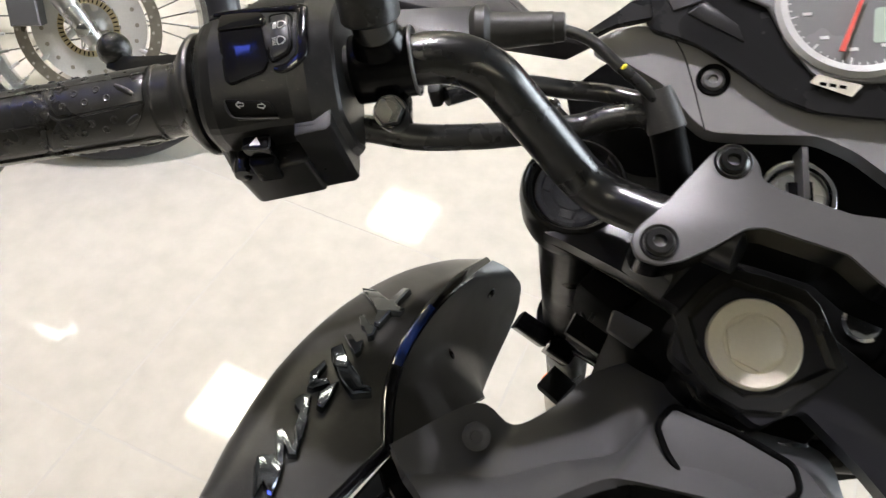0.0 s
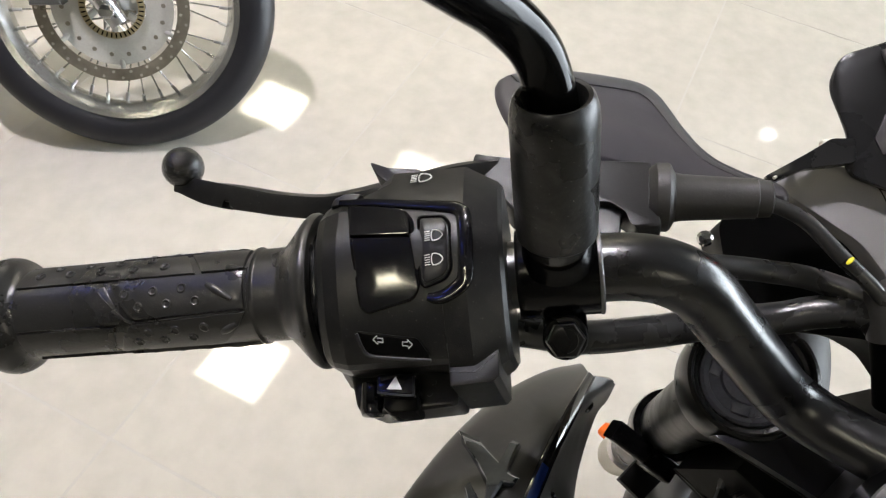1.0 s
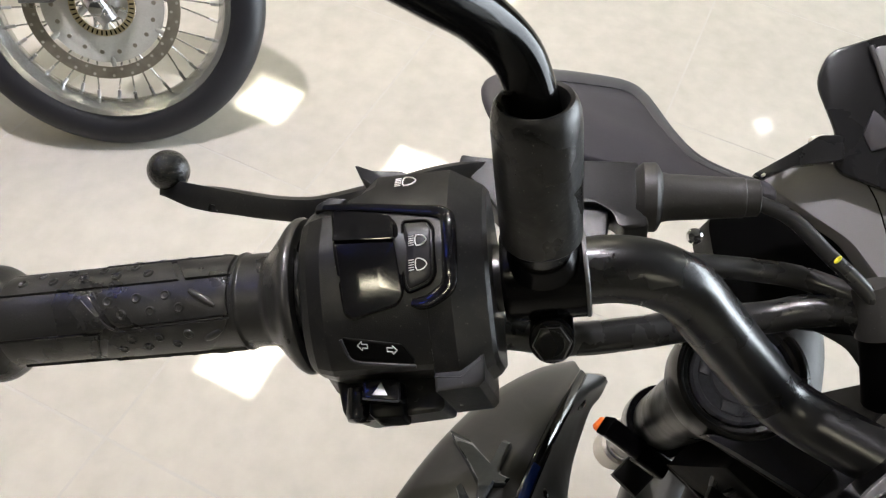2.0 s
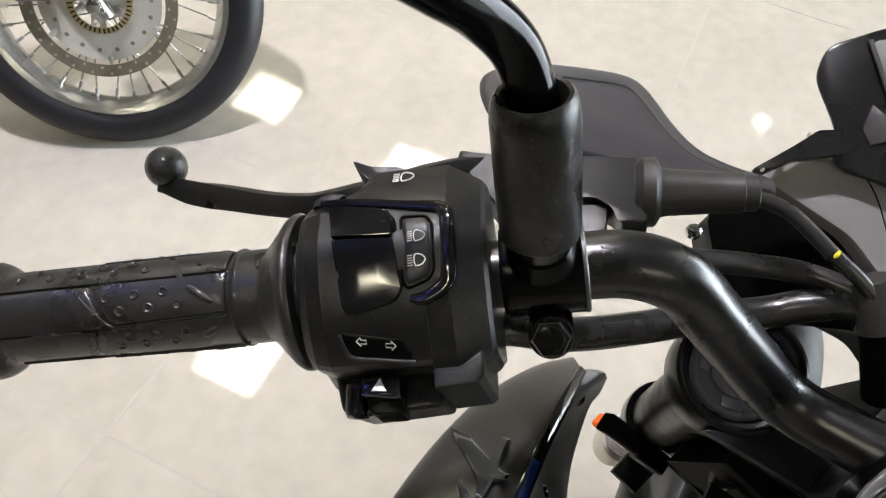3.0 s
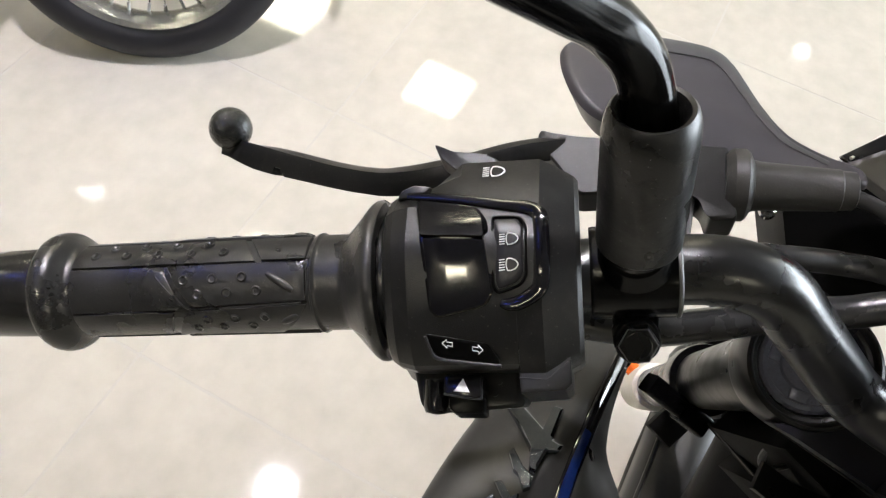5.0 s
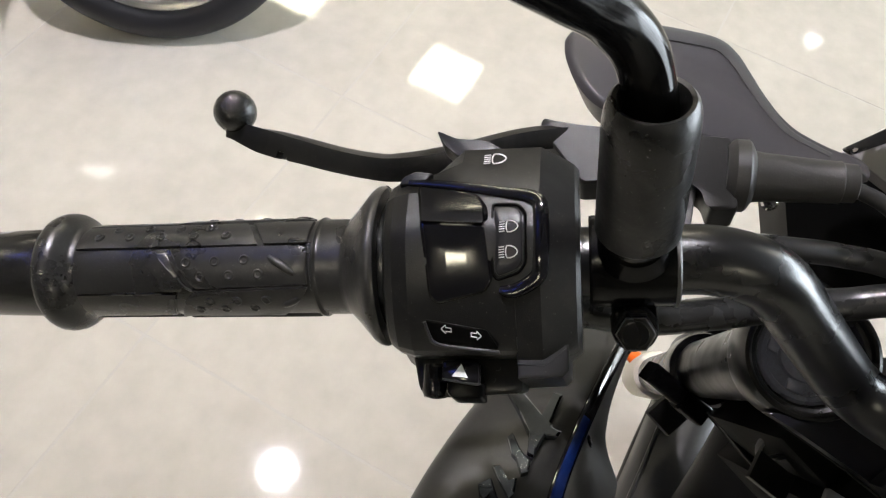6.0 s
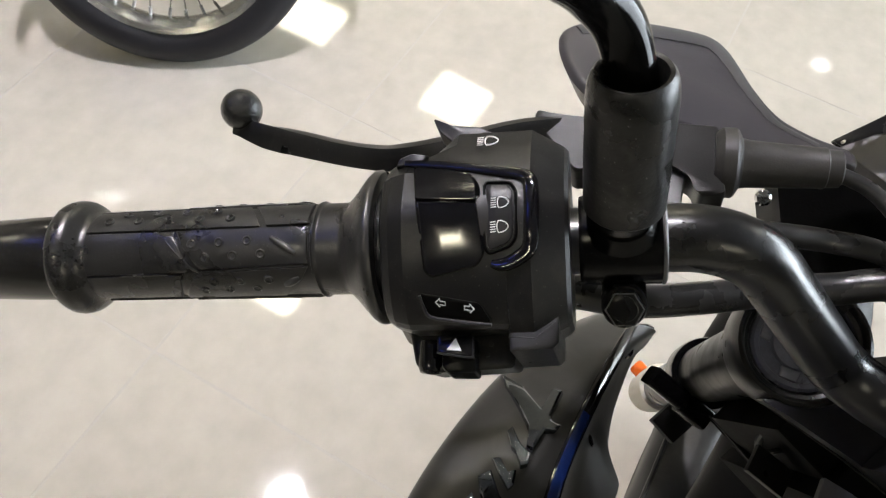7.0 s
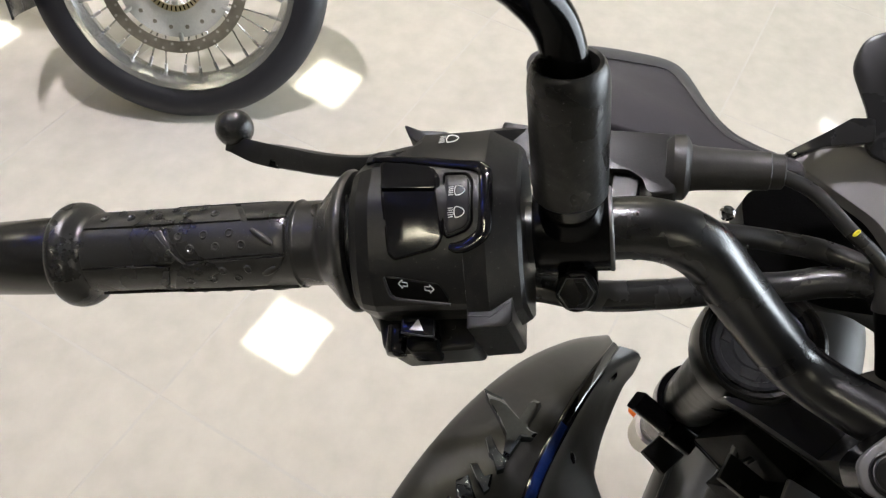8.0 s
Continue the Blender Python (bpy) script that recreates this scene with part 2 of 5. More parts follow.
def box(bm, m, x0, x1, y0, y1, z0, z1, bevel=0.0):
    slab(bm, m, [(x0, y0), (x1, y0), (x1, y1), (x0, y1)], z0, z1, bevel)
    return bm


def round_poly(pts, r, seg=4):
    """An outline with rounded corners."""
    out = []
    n = len(pts)
    for i in range(n):
        p, a, b = Vector(pts[i]), Vector(pts[i - 1]), Vector(pts[(i + 1) % n])
        da, db = (a - p), (b - p)
        k = min(r, da.length * 0.45, db.length * 0.45)
        q0, q1 = p + da.normalized() * k, p + db.normalized() * k
        for j in range(seg + 1):
            t = j / seg
            out.append(tuple(q0 * (1 - t) ** 2 + p * (2 * t * (1 - t)) + q1 * t * t))
    return out


def mm(pts):
    return [(a / 1000, b / 1000) for a, b in pts]


def cage(bm, rows, nu=6, nv=6):
    """A smooth sheet through a small net of corners."""
    fine = [smooth_path(r, nu) for r in rows]
    cols = [smooth_path(c, nv) for c in zip(*fine)]
    grid = [[bm.verts.new(q) for q in c] for c in cols]
    for a, b in zip(grid, grid[1:]):
        for i in range(len(a) - 1):
            bm.faces.new((a[i], a[i + 1], b[i + 1], b[i]))
    return grid


def thicken(bm, depth):
    bmesh.ops.recalc_face_normals(bm, faces=bm.faces)
    bmesh.ops.solidify(bm, geom=bm.faces[:], thickness=depth)
    return bm


# ---- floor, ceiling, walls ----
TA = Vector((0.402, 0.916, 0)).normalized()
TB = Vector((0.916, -0.402, 0)).normalized()
CORNER = Vector((-0.4994, 0.6603, 0))
TILE = 0.610


def setting(name, bm, material, label, category):
    return tagged(part(name, bm, material, None, smooth=False), label, category, kind="structure")


bm = bmesh.new()
box(bm, Matrix.Identity(4), -6, 6, -5, 8, -0.12, -0.0004)
floor = setting("floor", bm, M_GROUT, "polished cream porcelain tile floor with thin grey joints", "floor")
bm = bmesh.new()
box(bm, Matrix.Identity(4), -6, 6, -5, 8, CEIL + 0.01, CEIL + 0.15)
setting("ceiling", bm, M_CEIL, "plain grey showroom ceiling with square light panels", "ceiling")
for nm, (x0, x1, y0, y1) in {"wall_west": (-6.15, -6, -5, 8), "wall_south": (-6, 6, -5.15, -5), "wall_north": (-6, 6, 8, 8.15)}.items():
    bm = bmesh.new()
    box(bm, Matrix.Identity(4), x0, x1, y0, y1, -0.12, CEIL + 0.15)
    setting(nm, bm, M_WALL, "plain beige painted showroom wall", "wall")


# east wall with a glazed shopfront
GY0, GY1, GZ0, GZ1 = -0.55, 4.6, 0.06, 3.2
for x0, x1, y0, y1, z0, z1 in ((6, 6.15, -5, GY0, -0.12, CEIL + 0.15), (6, 6.15, GY1, 8, -0.12, CEIL + 0.15), (6, 6.15, GY0, GY1, -0.12, GZ0), (6, 6.15, GY0, GY1, GZ1, CEIL + 0.15)):
    bm = bmesh.new()
    box(bm, Matrix.Identity(4), x0, x1, y0, y1, z0, z1)
    setting("wall_east", bm, M_WALL, "plain beige painted wall round the shopfront", "wall")
bm = bmesh.new()
box(bm, Matrix.Identity(4), 6.05, 6.10, GY0, GY1, GZ0, GZ0 + 0.06)
window_1 = setting("window_1", bm, M_STEEL, "tall glazed shopfront with steel mullions", "window")
for k in range(8):
    y = GY0 + (GY1 - GY0 - 0.06) * k / 7
    bm = bmesh.new()
    box(bm, Matrix.Identity(4), 6.05, 6.10, y, y + 0.06, GZ0 + 0.062, GZ1)
    part("mullion", bm, M_STEEL, window_1, smooth=False)
bm = bmesh.new()
box(bm, Matrix.Identity(4), 6.6, 6.65, GY0 - 1, GY1 + 1, -0.1, 4.2)
setting("backdrop", bm, M_DAY, "plain bright daylight outside the shopfront", "backdrop")


def ceiling_light(c, size=0.455):
    m = axes((c[0], c[1], CEIL), (0, 0, -1), TA)
    t = thing("ceiling_light", (c[0], c[1], CEIL), "square white led panel in the ceiling, some added as fill", "ceiling light", "ceiling panels")
    h = size / 2
    bm = bmesh.new()
    slab(bm, m, [(-h, -h), (h, -h), (h, h), (-h, h)], 0.0, 0.004)
    part("diffuser", bm, M_LIGHT, t, smooth=False)
    for k in range(4):
        bm = bmesh.new()
        box(bm, m @ pose(0, 0, 0, 0, 0, 90 * k), -h - 0.012, h, h, h + 0.012, -0.01, 0.007)
        part("frame", bm, M_WALL, t, smooth=False)
    return t


# first three placed from their floor reflections; the other five are added fill
for c in ((-1.06, 2.83), (0.04, 4.7), (-1.27, 5.44), (2.05, -3.26), (4.45, 3.21), (-4.78, 2.25), (-4.42, 5.49), (0.85, 7.53)):
    ceiling_light(c)
# unseen smaller panel, added for the rocker's highlight
ceiling_light((-1.46, -1.30), 0.34)

# round downlight and a small angled tube lamp
for cx, cy in ((-0.71, 1.35), (3.3, 5.67)):
    dl = thing("downlight", (cx, cy, CEIL), "round white recessed downlight in the ceiling", "downlight", "downlights")
    m = axes((cx, cy, CEIL), (0, 0, -1), TA)
    bm = bmesh.new()
    lathe(bm, m, [(0.001, -0.01), (0.072, -0.01), (0.072, 0.003), (0.001, 0.003)], 32)
    part("lens", bm, M_SPOT if cx < 0 else M_DIM, dl)
    bm = bmesh.new()
    ring(bm, m, [(0.072, -0.01), (0.092, -0.01), (0.090, 0.006), (0.074, 0.008)], 40)
    part("rim", bm, M_WALL, dl)
tl = thing("tube_lamp", (-2.35, 3.29, CEIL), "thin angled white tube lamp under the ceiling", "tube lamp")
for q0, q1 in (((-2.55, 3.38), (-2.36, 3.29)), ((-2.35, 3.29), (-2.29, 3.39))):
    bm = bmesh.new()
    tube(bm, [(*q0, CEIL - 0.02), (*q1, CEIL - 0.02)], 0.009, 12, 0)
    part("tube", bm, M_TUBE, tl)
    bm = bmesh.new()
    tube(bm, [(*q0, CEIL + 0.006), (*q1, CEIL + 0.006)], 0.012, 8, 0)
    part("batten", bm, M_WALL, tl)

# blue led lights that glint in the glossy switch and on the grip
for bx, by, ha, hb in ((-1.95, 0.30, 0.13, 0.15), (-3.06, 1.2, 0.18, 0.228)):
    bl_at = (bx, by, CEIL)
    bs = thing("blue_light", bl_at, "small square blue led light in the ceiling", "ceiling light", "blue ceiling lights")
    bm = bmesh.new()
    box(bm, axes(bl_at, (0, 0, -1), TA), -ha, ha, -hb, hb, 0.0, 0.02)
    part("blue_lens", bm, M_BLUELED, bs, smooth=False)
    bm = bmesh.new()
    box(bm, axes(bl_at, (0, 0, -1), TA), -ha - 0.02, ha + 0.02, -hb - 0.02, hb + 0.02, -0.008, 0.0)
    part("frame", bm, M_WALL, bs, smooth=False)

# ---- the motorcycle's handlebar side ----
BO = Vector((-0.1803, 0.2930, 0.9648))
BU = Vector((0.96434, 0.0064, 0.26457)).normalized()
BW = Vector((-0.256, -0.216, 0.942))
BW = (BW - BU * BW.dot(BU)).normalized()
BV = BW.cross(BU)
BAR = frame3(BO, BU, BV, BW)          # x along the bar, y forward, z to the rider's eye


def bl(s, v, w):
    return BAR @ Vector((s, v, w))


bike = thing("motorcycle", (0.2, 0.3, 0), "black naked motorcycle with matte black tank and bar", "motorcycle")

# handlebar tube
def bent(corners, radii, n=18):
    """A path of straight runs joined by round bends."""
    pts = [Vector(corners[0])]
    for a, k, b, r in zip(corners, corners[1:], corners[2:], radii):
        a, k, b = Vector(a), Vector(k), Vector(b)
        u, w = (a - k).normalized(), (b - k).normalized()
        half = u.angle(w) / 2
        c = k + (u + w).normalized() * (r / math.sin(half))
        p, q = k + u * (r / math.tan(half)) - c, k + w * (r / math.tan(half)) - c
        pts += [c + p.normalized().slerp(q.normalized(), i / n) * r for i in range(n + 1)]
    return pts + [Vector(corners[-1])]


bm = bmesh.new()
tube(bm, bent([bl(-0.02, 0, 0), bl(0.2173, 0, 0), (0.0953, 0.2811, 0.9545), (0.1536, 0.2358, 0.9665)], (0.0366, 0.0297)), 0.0115, 40, 0)
handlebar = part("handlebar", bm, M_BAR, bike, "satin black bent steel tube")

# grip
LA = frame3(BO, BV, BW, BU)           # z along the bar
bm = bmesh.new()
lathe(bm, LA, [(0.012, -0.0308), (0.018, -0.0308), (0.0200, -0.0304), (0.0212, -0.0294), (0.0218, -0.0280), (0.0220, -0.0262), (0.0217, -0.0242), (0.0208, -0.0224), (0.0194, -0.0210), (0.0178, -0.0198), (0.0168, -0.0186), (0.0163, -0.0172), (0.0162, -0.016), (0.0162, -0.0150), (0.0162, 0.0708), (0.0163, 0.0715), (0.0174, 0.0720), (0.0175, 0.0728), (0.0168, 0.0735),
               (0.0167, 0.0740), (0.0167, 0.0747), (0.0167, 0.0815), (0.0167, 0.0822), (0.0174, 0.0834), (0.0202, 0.0862), (0.0240, 0.0896), (0.0266, 0.0920), (0.0277, 0.0936), (0.0278, 0.0950), (0.0270, 0.0962), (0.0240, 0.0966), (0.0215, 0.0960), (0.012, 0.0960)], 64)
grip = part("grip", bm, M_RUBBER, bike, "black moulded rubber grip with ridges", angle=42)


def grip_at(s, deg, r):
    a = radians(deg)
    return bl(s / 1000, r * math.sin(a), r * math.cos(a))


def on_grip(name, outline, lift, label=""):
    """A raised pad on the grip: mm along it, degrees round it."""
    o = []
    for p, q in zip(outline, outline[1:] + outline[:1]):
        n = max(1, int(max(abs(q[0] - p[0]) / 6, abs(q[1] - p[1]) / 6)))
        o += [(p[0] + (q[0] - p[0]) * k / n, p[1] + (q[1] - p[1]) * k / n) for k in range(n)]
    c = (sum(p[0] for p in o) / len(o), sum(p[1] for p in o) / len(o))
    bm = bmesh.new()
    rings = [[grip_at(*p, 0.0160) for p in o], [grip_at(*p, 0.0163 + lift * 0.75) for p in o]]
    for f, r in ((0.975, 1.0), (0.8, 1.0), (0.6, 1.0), (0.4, 1.0), (0.2, 1.0), (0.05, 1.0)):
        rings.append([grip_at(c[0] + (a - c[0]) * f, c[1] + (b - c[1]) * f, 0.0163 + lift * r) for a, b in o])
    loft(bm, rings)
    return part(name, bm, M_RUBBER, grip, label, angle=45)


def dimple(a, b):
    p, q = grip_at(a, b, 0.0173), grip_at(a, b, 0.019)
    bm = bmesh.new()
    ring(bm, axes(p, q - p, BU), [(0.0008, 0.0), (0.0019, 0.0), (0.0018, 0.0003), (0.0014, 0.0006), (0.0008, 0.0002)], 14)
    part("dimple", bm, M_RUBBER, grip)


def bar_mark(a, b, da, db):
    bm = bmesh.new()
    tube(bm, [grip_at(a + da * k / 4, b + db * k / 4, 0.0171) for k in range(5)], [0.0009, 0.0014, 0.0015, 0.0014, 0.0009], 12, 2)
    part("bar_mark", bm, M_RUBBER, grip)


def ridge(pts):
    """A fine raised moulding line on the grip."""
    o = []
    for p, q in zip(pts, pts[1:]):
        o += [(p[0] + (q[0] - p[0]) * k / 6, p[1] + (q[1] - p[1]) * k / 6) for k in range(6)]
    bm = bmesh.new()
    tube(bm, [grip_at(a, b, 0.0169) for a, b in o + [pts[-1]]], 0.0005, 8, 0)
    part("moulding_line", bm, M_RUBBER, grip)


for turn in (0, 145, 245):
    on_grip("long_pad", [(-16.0, 7.5 + turn), (18.4, 7.5 + turn), (26.4, -38 + turn), (24.0, -44.5 + turn), (-16.0, -45.5 + turn)], 0.0009)
    on_grip("dotted_pad", [(20.6, 7.5 + turn), (70.6, 8 + turn), (70.6, -37 + turn), (30.4, -41 + turn), (28.6, -36 + turn)], 0.0012)
    on_grip("lower_pad", [(-16.0, -48 + turn), (22.2, -48 + turn), (17.6, -90 + turn), (-16.0, -92 + turn)], 0.0008)
    on_grip("lower_dotted_pad", [(29.0, -45.5 + turn), (70.6, -41 + turn), (67.0, -60 + turn), (59.0, -90 + turn), (20.0, -90 + turn), (24.6, -60 + turn)], 0.0012)
    for a, b in ((27.6, -10), (38.2, -9), (48.8, -8), (32.6, -26), (43.3, -25), (53.9, -24), (34.3, -58), (44.5, -57), (55.3, -56), (29.6, -71), (39.2, -70), (49.9, -69)):
        dimple(a, b + turn)
    bar_mark(57.6, -5 + turn, 9.0, -20)
    bar_mark(60.6, -66 + turn, 6.4, 11)
    ridge([(-2.0, -47 + turn), (17.0, -46.5 + turn)])
    ridge([(17.0, -5 + turn), (26.8, -40 + turn), (29.0, -44 + turn), (69.0, -39 + turn)])
on_grip("upper_dotted_pad", [(-16.0, 10), (52.6, 10.5), (46.0, 50), (-16.0, 50)], 0.0009)
on_grip("upper_pad", [(48.0, 50), (55.0, 11), (70.6, 11), (70.6, 50)], 0.0010)
for a, b in ((-8.0, 26), (4.0, 25), (16.0, 25), (28.5, 24), (40.5, 24), (-2.0, 39), (10.0, 39), (22.0, 38), (34.0, 38)):
    dimple(a, b)
bm = bmesh.new()
lathe(bm, LA, [(0.0115, 0.0962), (0.0222, 0.0962), (0.0222, 0.1002), (0.0115, 0.1002)], 40)
part("inner_collar", bm, M_BOLT, grip, "worn grey collar between grip and switch housing")
bm = bmesh.new()
lathe(bm, LA, [(0.006, -0.085), (0.0135, -0.085), (0.0150, -0.083), (0.0162, -0.05), (0.0165, -0.033), (0.0160, -0.0312), (0.006, -0.0306)], 40)
part("bar_end", bm, M_ENAMEL, bike, "glossy black bar end weight")

# switch housing
FRONT = [(0.036, 0.012), (0.033, 0.020), (0.0266, 0.0245), (0.0144, 0.0295), (0.0, 0.0315), (-0.0156, 0.0265), (-0.027, 0.0195), (-0.035, 0.0125), (-0.037, 0.004)]
FINE = [(p.x, p.y) for p in smooth_path([Vector((v, w, 0)) for v, w in FRONT], 4)]
BACK = [(-0.034, -0.02), (-0.028, -0.034), (0.0, -0.030), (0.025, -0.020), (0.034, -0.002)]


def housing_section(s):
    pts = list(FRONT)
    if s < 0.1412:
        pts[7], pts[8] = (-0.0335, 0.0100), (-0.0315, -0.006)
    k = float(np.clip((0.124 - s) / 0.012, 0, 1))
    cut = [(0.026, 0.010), (0.0245, 0.016), (0.0225, 0.0225)]
    for i in range(3):
        pts[i] = (pts[i][0] * (1 - k) + cut[i][0] * k, pts[i][1] * (1 - k) + cut[i][1] * k)
    low = [(p.x, p.y) for p in smooth_path([Vector((v, w, 0)) for v, w in pts[3:]], 4)]
    pts = pts[:3] + low + BACK
    f = float(np.interp(s, [0.0995, 0.1003, 0.103, 0.108, 0.149, 0.1595, 0.1608], [0.86, 0.90, 0.955, 1.0, 1.0, 0.84, 0.80]))
    return [bl(s, v * f, w * f) for v, w in pts]


def face_at(s, v, lift=0.0):
    """A place on the housing's front, and its outward direction, in the bar's axes."""
    vs = [p[0] for p in FINE][::-1]
    ws = [p[1] for p in FINE][::-1]
    w = float(np.interp(v, vs, ws))
    e = 0.004
    slope = (float(np.interp(v + e, vs, ws)) - float(np.interp(v - e, vs, ws))) / (2 * e)
    n = Vector((0, -slope, 1)).normalized()
    return BAR @ (Vector((s, v, w)) + n * lift)


bm = bmesh.new()
loft(bm, [housing_section(s) for s in (0.0995, 0.1003, 0.103, 0.108, 0.112, 0.116, 0.120, 0.124, 0.13, 0.1411, 0.1413, 0.149, 0.1595, 0.1608)])
housing = part("switch_housing", bm, M_PLASTIC, bike, "black textured plastic switch housing", angle=13)


def on_face(name, outline, lift0, lift1, material, bevel=0.0006, label="", parent=None):
    """A flat piece laid on the housing's curved front, in mm along the bar and up it."""
    bm = bmesh.new()
    o = [(a / 1000, b / 1000) for a, b in outline]
    c = (sum(p[0] for p in o) / len(o), sum(p[1] for p in o) / len(o))

    def shrink(p, d):
        q = Vector((p[0] - c[0], p[1] - c[1]))
        return (c[0] + q.x - q.normalized().x * d, c[1] + q.y - q.normalized().y * d)
    rings = [[face_at(*p, lift0) for p in o], [face_at(*p, lift1 - bevel) for p in o], [face_at(*shrink(p, bevel * 0.4), lift1 - bevel * 0.3) for p in o], [face_at(*shrink(p, bevel * 1.2), lift1) for p in o]]
    for f in (0.66, 0.33):
        rings.append([face_at(c[0] + (p[0] - c[0]) * f, c[1] + (p[1] - c[1]) * f, lift1) for p in o])
    loft(bm, rings)
    return part(name, bm, material, parent or housing, label, angle=40)


def rocker_half(name, outline, lift, label):
    """Half of the rocker: its face leans, as lift(v) in mm says."""
    o = [(a / 1000, b / 1000) for a, b in outline]
    c = (sum(p[0] for p in o) / len(o), sum(p[1] for p in o) / len(o))

    def to(p, f, down):
        a, b = c[0] + (p[0] - c[0]) * f, c[1] + (p[1] - c[1]) * f
        return face_at(a, b, lift(b * 1000) / 1000 - down)
    bm = bmesh.new()
    loft(bm, [[face_at(*p, -0.001) for p in o]] + [[to(p, f, d) for p in o] for f, d in ((1.0, 0.0005), (0.985, 0.0001), (0.96, 0.0), (0.66, 0.0), (0.33, 0.0))])
    return part(name, bm, M_ROCKER, housing, label, angle=14)


on_face("rocker_well", round_poly([(110.6, 17.0), (129.9, 13.0), (133.4, 8.0), (135.0, -13.3), (132.5, -17.4), (117.3, -20.4), (114.9, -18.4), (112.8, 0.4)], 2), -0.002, 0.0005, M_GLOSS, 0.0003)
rocker_half("rocker_top", round_poly([(111.4, 16.0), (120, 14.8), (129.8, 11.8), (132.0, 8.2), (132.6, 2.0), (112.8, 3.2)], 0.7), lambda v: 1.0 + 0.12 * (14 - v), "glossy black upper half of the rocker")
rocker_half("rocker_bottom", round_poly([(113.4, 2.9), (132.5, 1.7), (134.4, -14.0), (132.3, -16.8), (117.6, -19.8), (115.5, -18.0)], 0.8), lambda v: 1.3, "glossy black lower half of the rocker")
bm = bmesh.new()
tp = [(107.6, 18.4), (116.4, 17.4), (126.5, 15.6), (138.4, 13.1), (145.2, 11.8), (148.3, 10.0), (149.6, 6.4), (149.5, -6.3), (149.0, -11.6), (147.4, -14.0), (142.6, -16.6), (139.2, -17.1), (136.8, -16.6)]
tube(bm, [face_at(a / 1000, b / 1000, 0.0002) for a, b in tp], [0.0011, 0.0014, 0.0016, 0.0018, 0.0021, 0.0024, 0.0025, 0.0025, 0.0025, 0.0025, 0.0023, 0.0020, 0.0012], 14, 3, flat=(1.0, 0.62), up=BW, sq=0.75)
part("trim", bm, M_ROCKER, housing, "glossy black trim strip")
bm = bmesh.new()
edge = [face_at(a / 1000, b / 1000, 0.0003) for a, b in round_poly([(134.9, 8.9), (142.9, 8.5), (144.9, 5.5), (144.9, -9.2), (142.9, -12.0), (136.1, -14.1), (134.8, -12)], 1.4)]
tube(bm, edge + edge[:1], 0.0005, 6, 0)
part("button_gap", bm, M_DARK, housing, "black gap round the dipper button")
on_face("plate", round_poly([(135.5, 8.0), (142.3, 7.7), (144.0, 5.3), (144.0, -8.9), (142.3, -11.1), (136.6, -13.0), (135.6, -11.4)], 1.2), -0.001, 0.0009, M_GREYKEY, 0.0005, "dark grey dipper button")


def beam_icon(s0, v0, k=1.0):
    """A headlamp mark: a D shaped lens and four dashes, as printed in white."""
    bm = bmesh.new()
    d = [(-0.9, 2.0), (0.3, 2.0), (1.7, 1.5), (2.6, 0.6), (2.8, 0), (2.6, -0.6), (1.7, -1.5), (0.3, -2.0), (-0.9, -2.0), (-1.3, -1.0), (-1.4, 0), (-1.3, 1.0)]
    loop = [face_at((s0 + a * k) / 1000, (v0 + b * k) / 1000, 0.00125) for a, b in d]
    tube(bm, loop + [loop[0]], 0.00024 * k, 6, 0)
    part("mark", bm, M_WHITE, housing, "white printed headlamp mark")
    for q in (1.7, 0.85, 0.0, -0.85, -1.7):
        bm = bmesh.new()
        tube(bm, [face_at((s0 - 3.9 * k) / 1000, (v0 + q * k - 0.15) / 1000, 0.00125), face_at((s0 - 1.9 * k) / 1000, (v0 + q * k) / 1000, 0.00125)], 0.00020 * k, 6, 0)
        part("dash", bm, M_WHITE, housing)


beam_icon(135.3, 26.2, 1.05)
beam_icon(140.4, 1.2, 0.84)
beam_icon(140.2, -6.1, 0.84)
on_face("arrow_recess", round_poly([(113.1, -24.3), (132.2, -27.4), (135.7, -32.7), (116.2, -30.6), (113.7, -27.3)], 1.2), -0.003, 0.0004, M_INLAY, 0.0002, "smooth black marked inlay")


bm = bmesh.new()
tube(bm, [face_at(a / 1000, b / 1000, 0.0004) for a, b in ((113.0, -25.0), (114.0, -28.0), (116.2, -31.0), (126, -32.3), (135.7, -33.2))], 0.0006, 8, 4)
part("recess_edge", bm, M_GREYKEY, housing, "dark grey edge of the marked inlay")


def arrow_mark(s0, v0, d):
    bm = bmesh.new()
    o = [(-1.6, 0), (-0.2, 1.15), (-0.2, 0.5), (1.5, 0.5), (1.5, -0.5), (-0.2, -0.5), (-0.2, -1.15)]
    loop = [face_at((s0 + a * d) / 1000, (v0 + b - 0.12 * a * d) / 1000, 0.0008) for a, b in o]
    tube(bm, loop + [loop[0]], 0.00017, 5, 0)
    part("arrow", bm, M_WHITE, housing, "white outlined arrow mark")


arrow_mark(119.8, -27.0, 1)
arrow_mark(128.9, -28.6, -1)

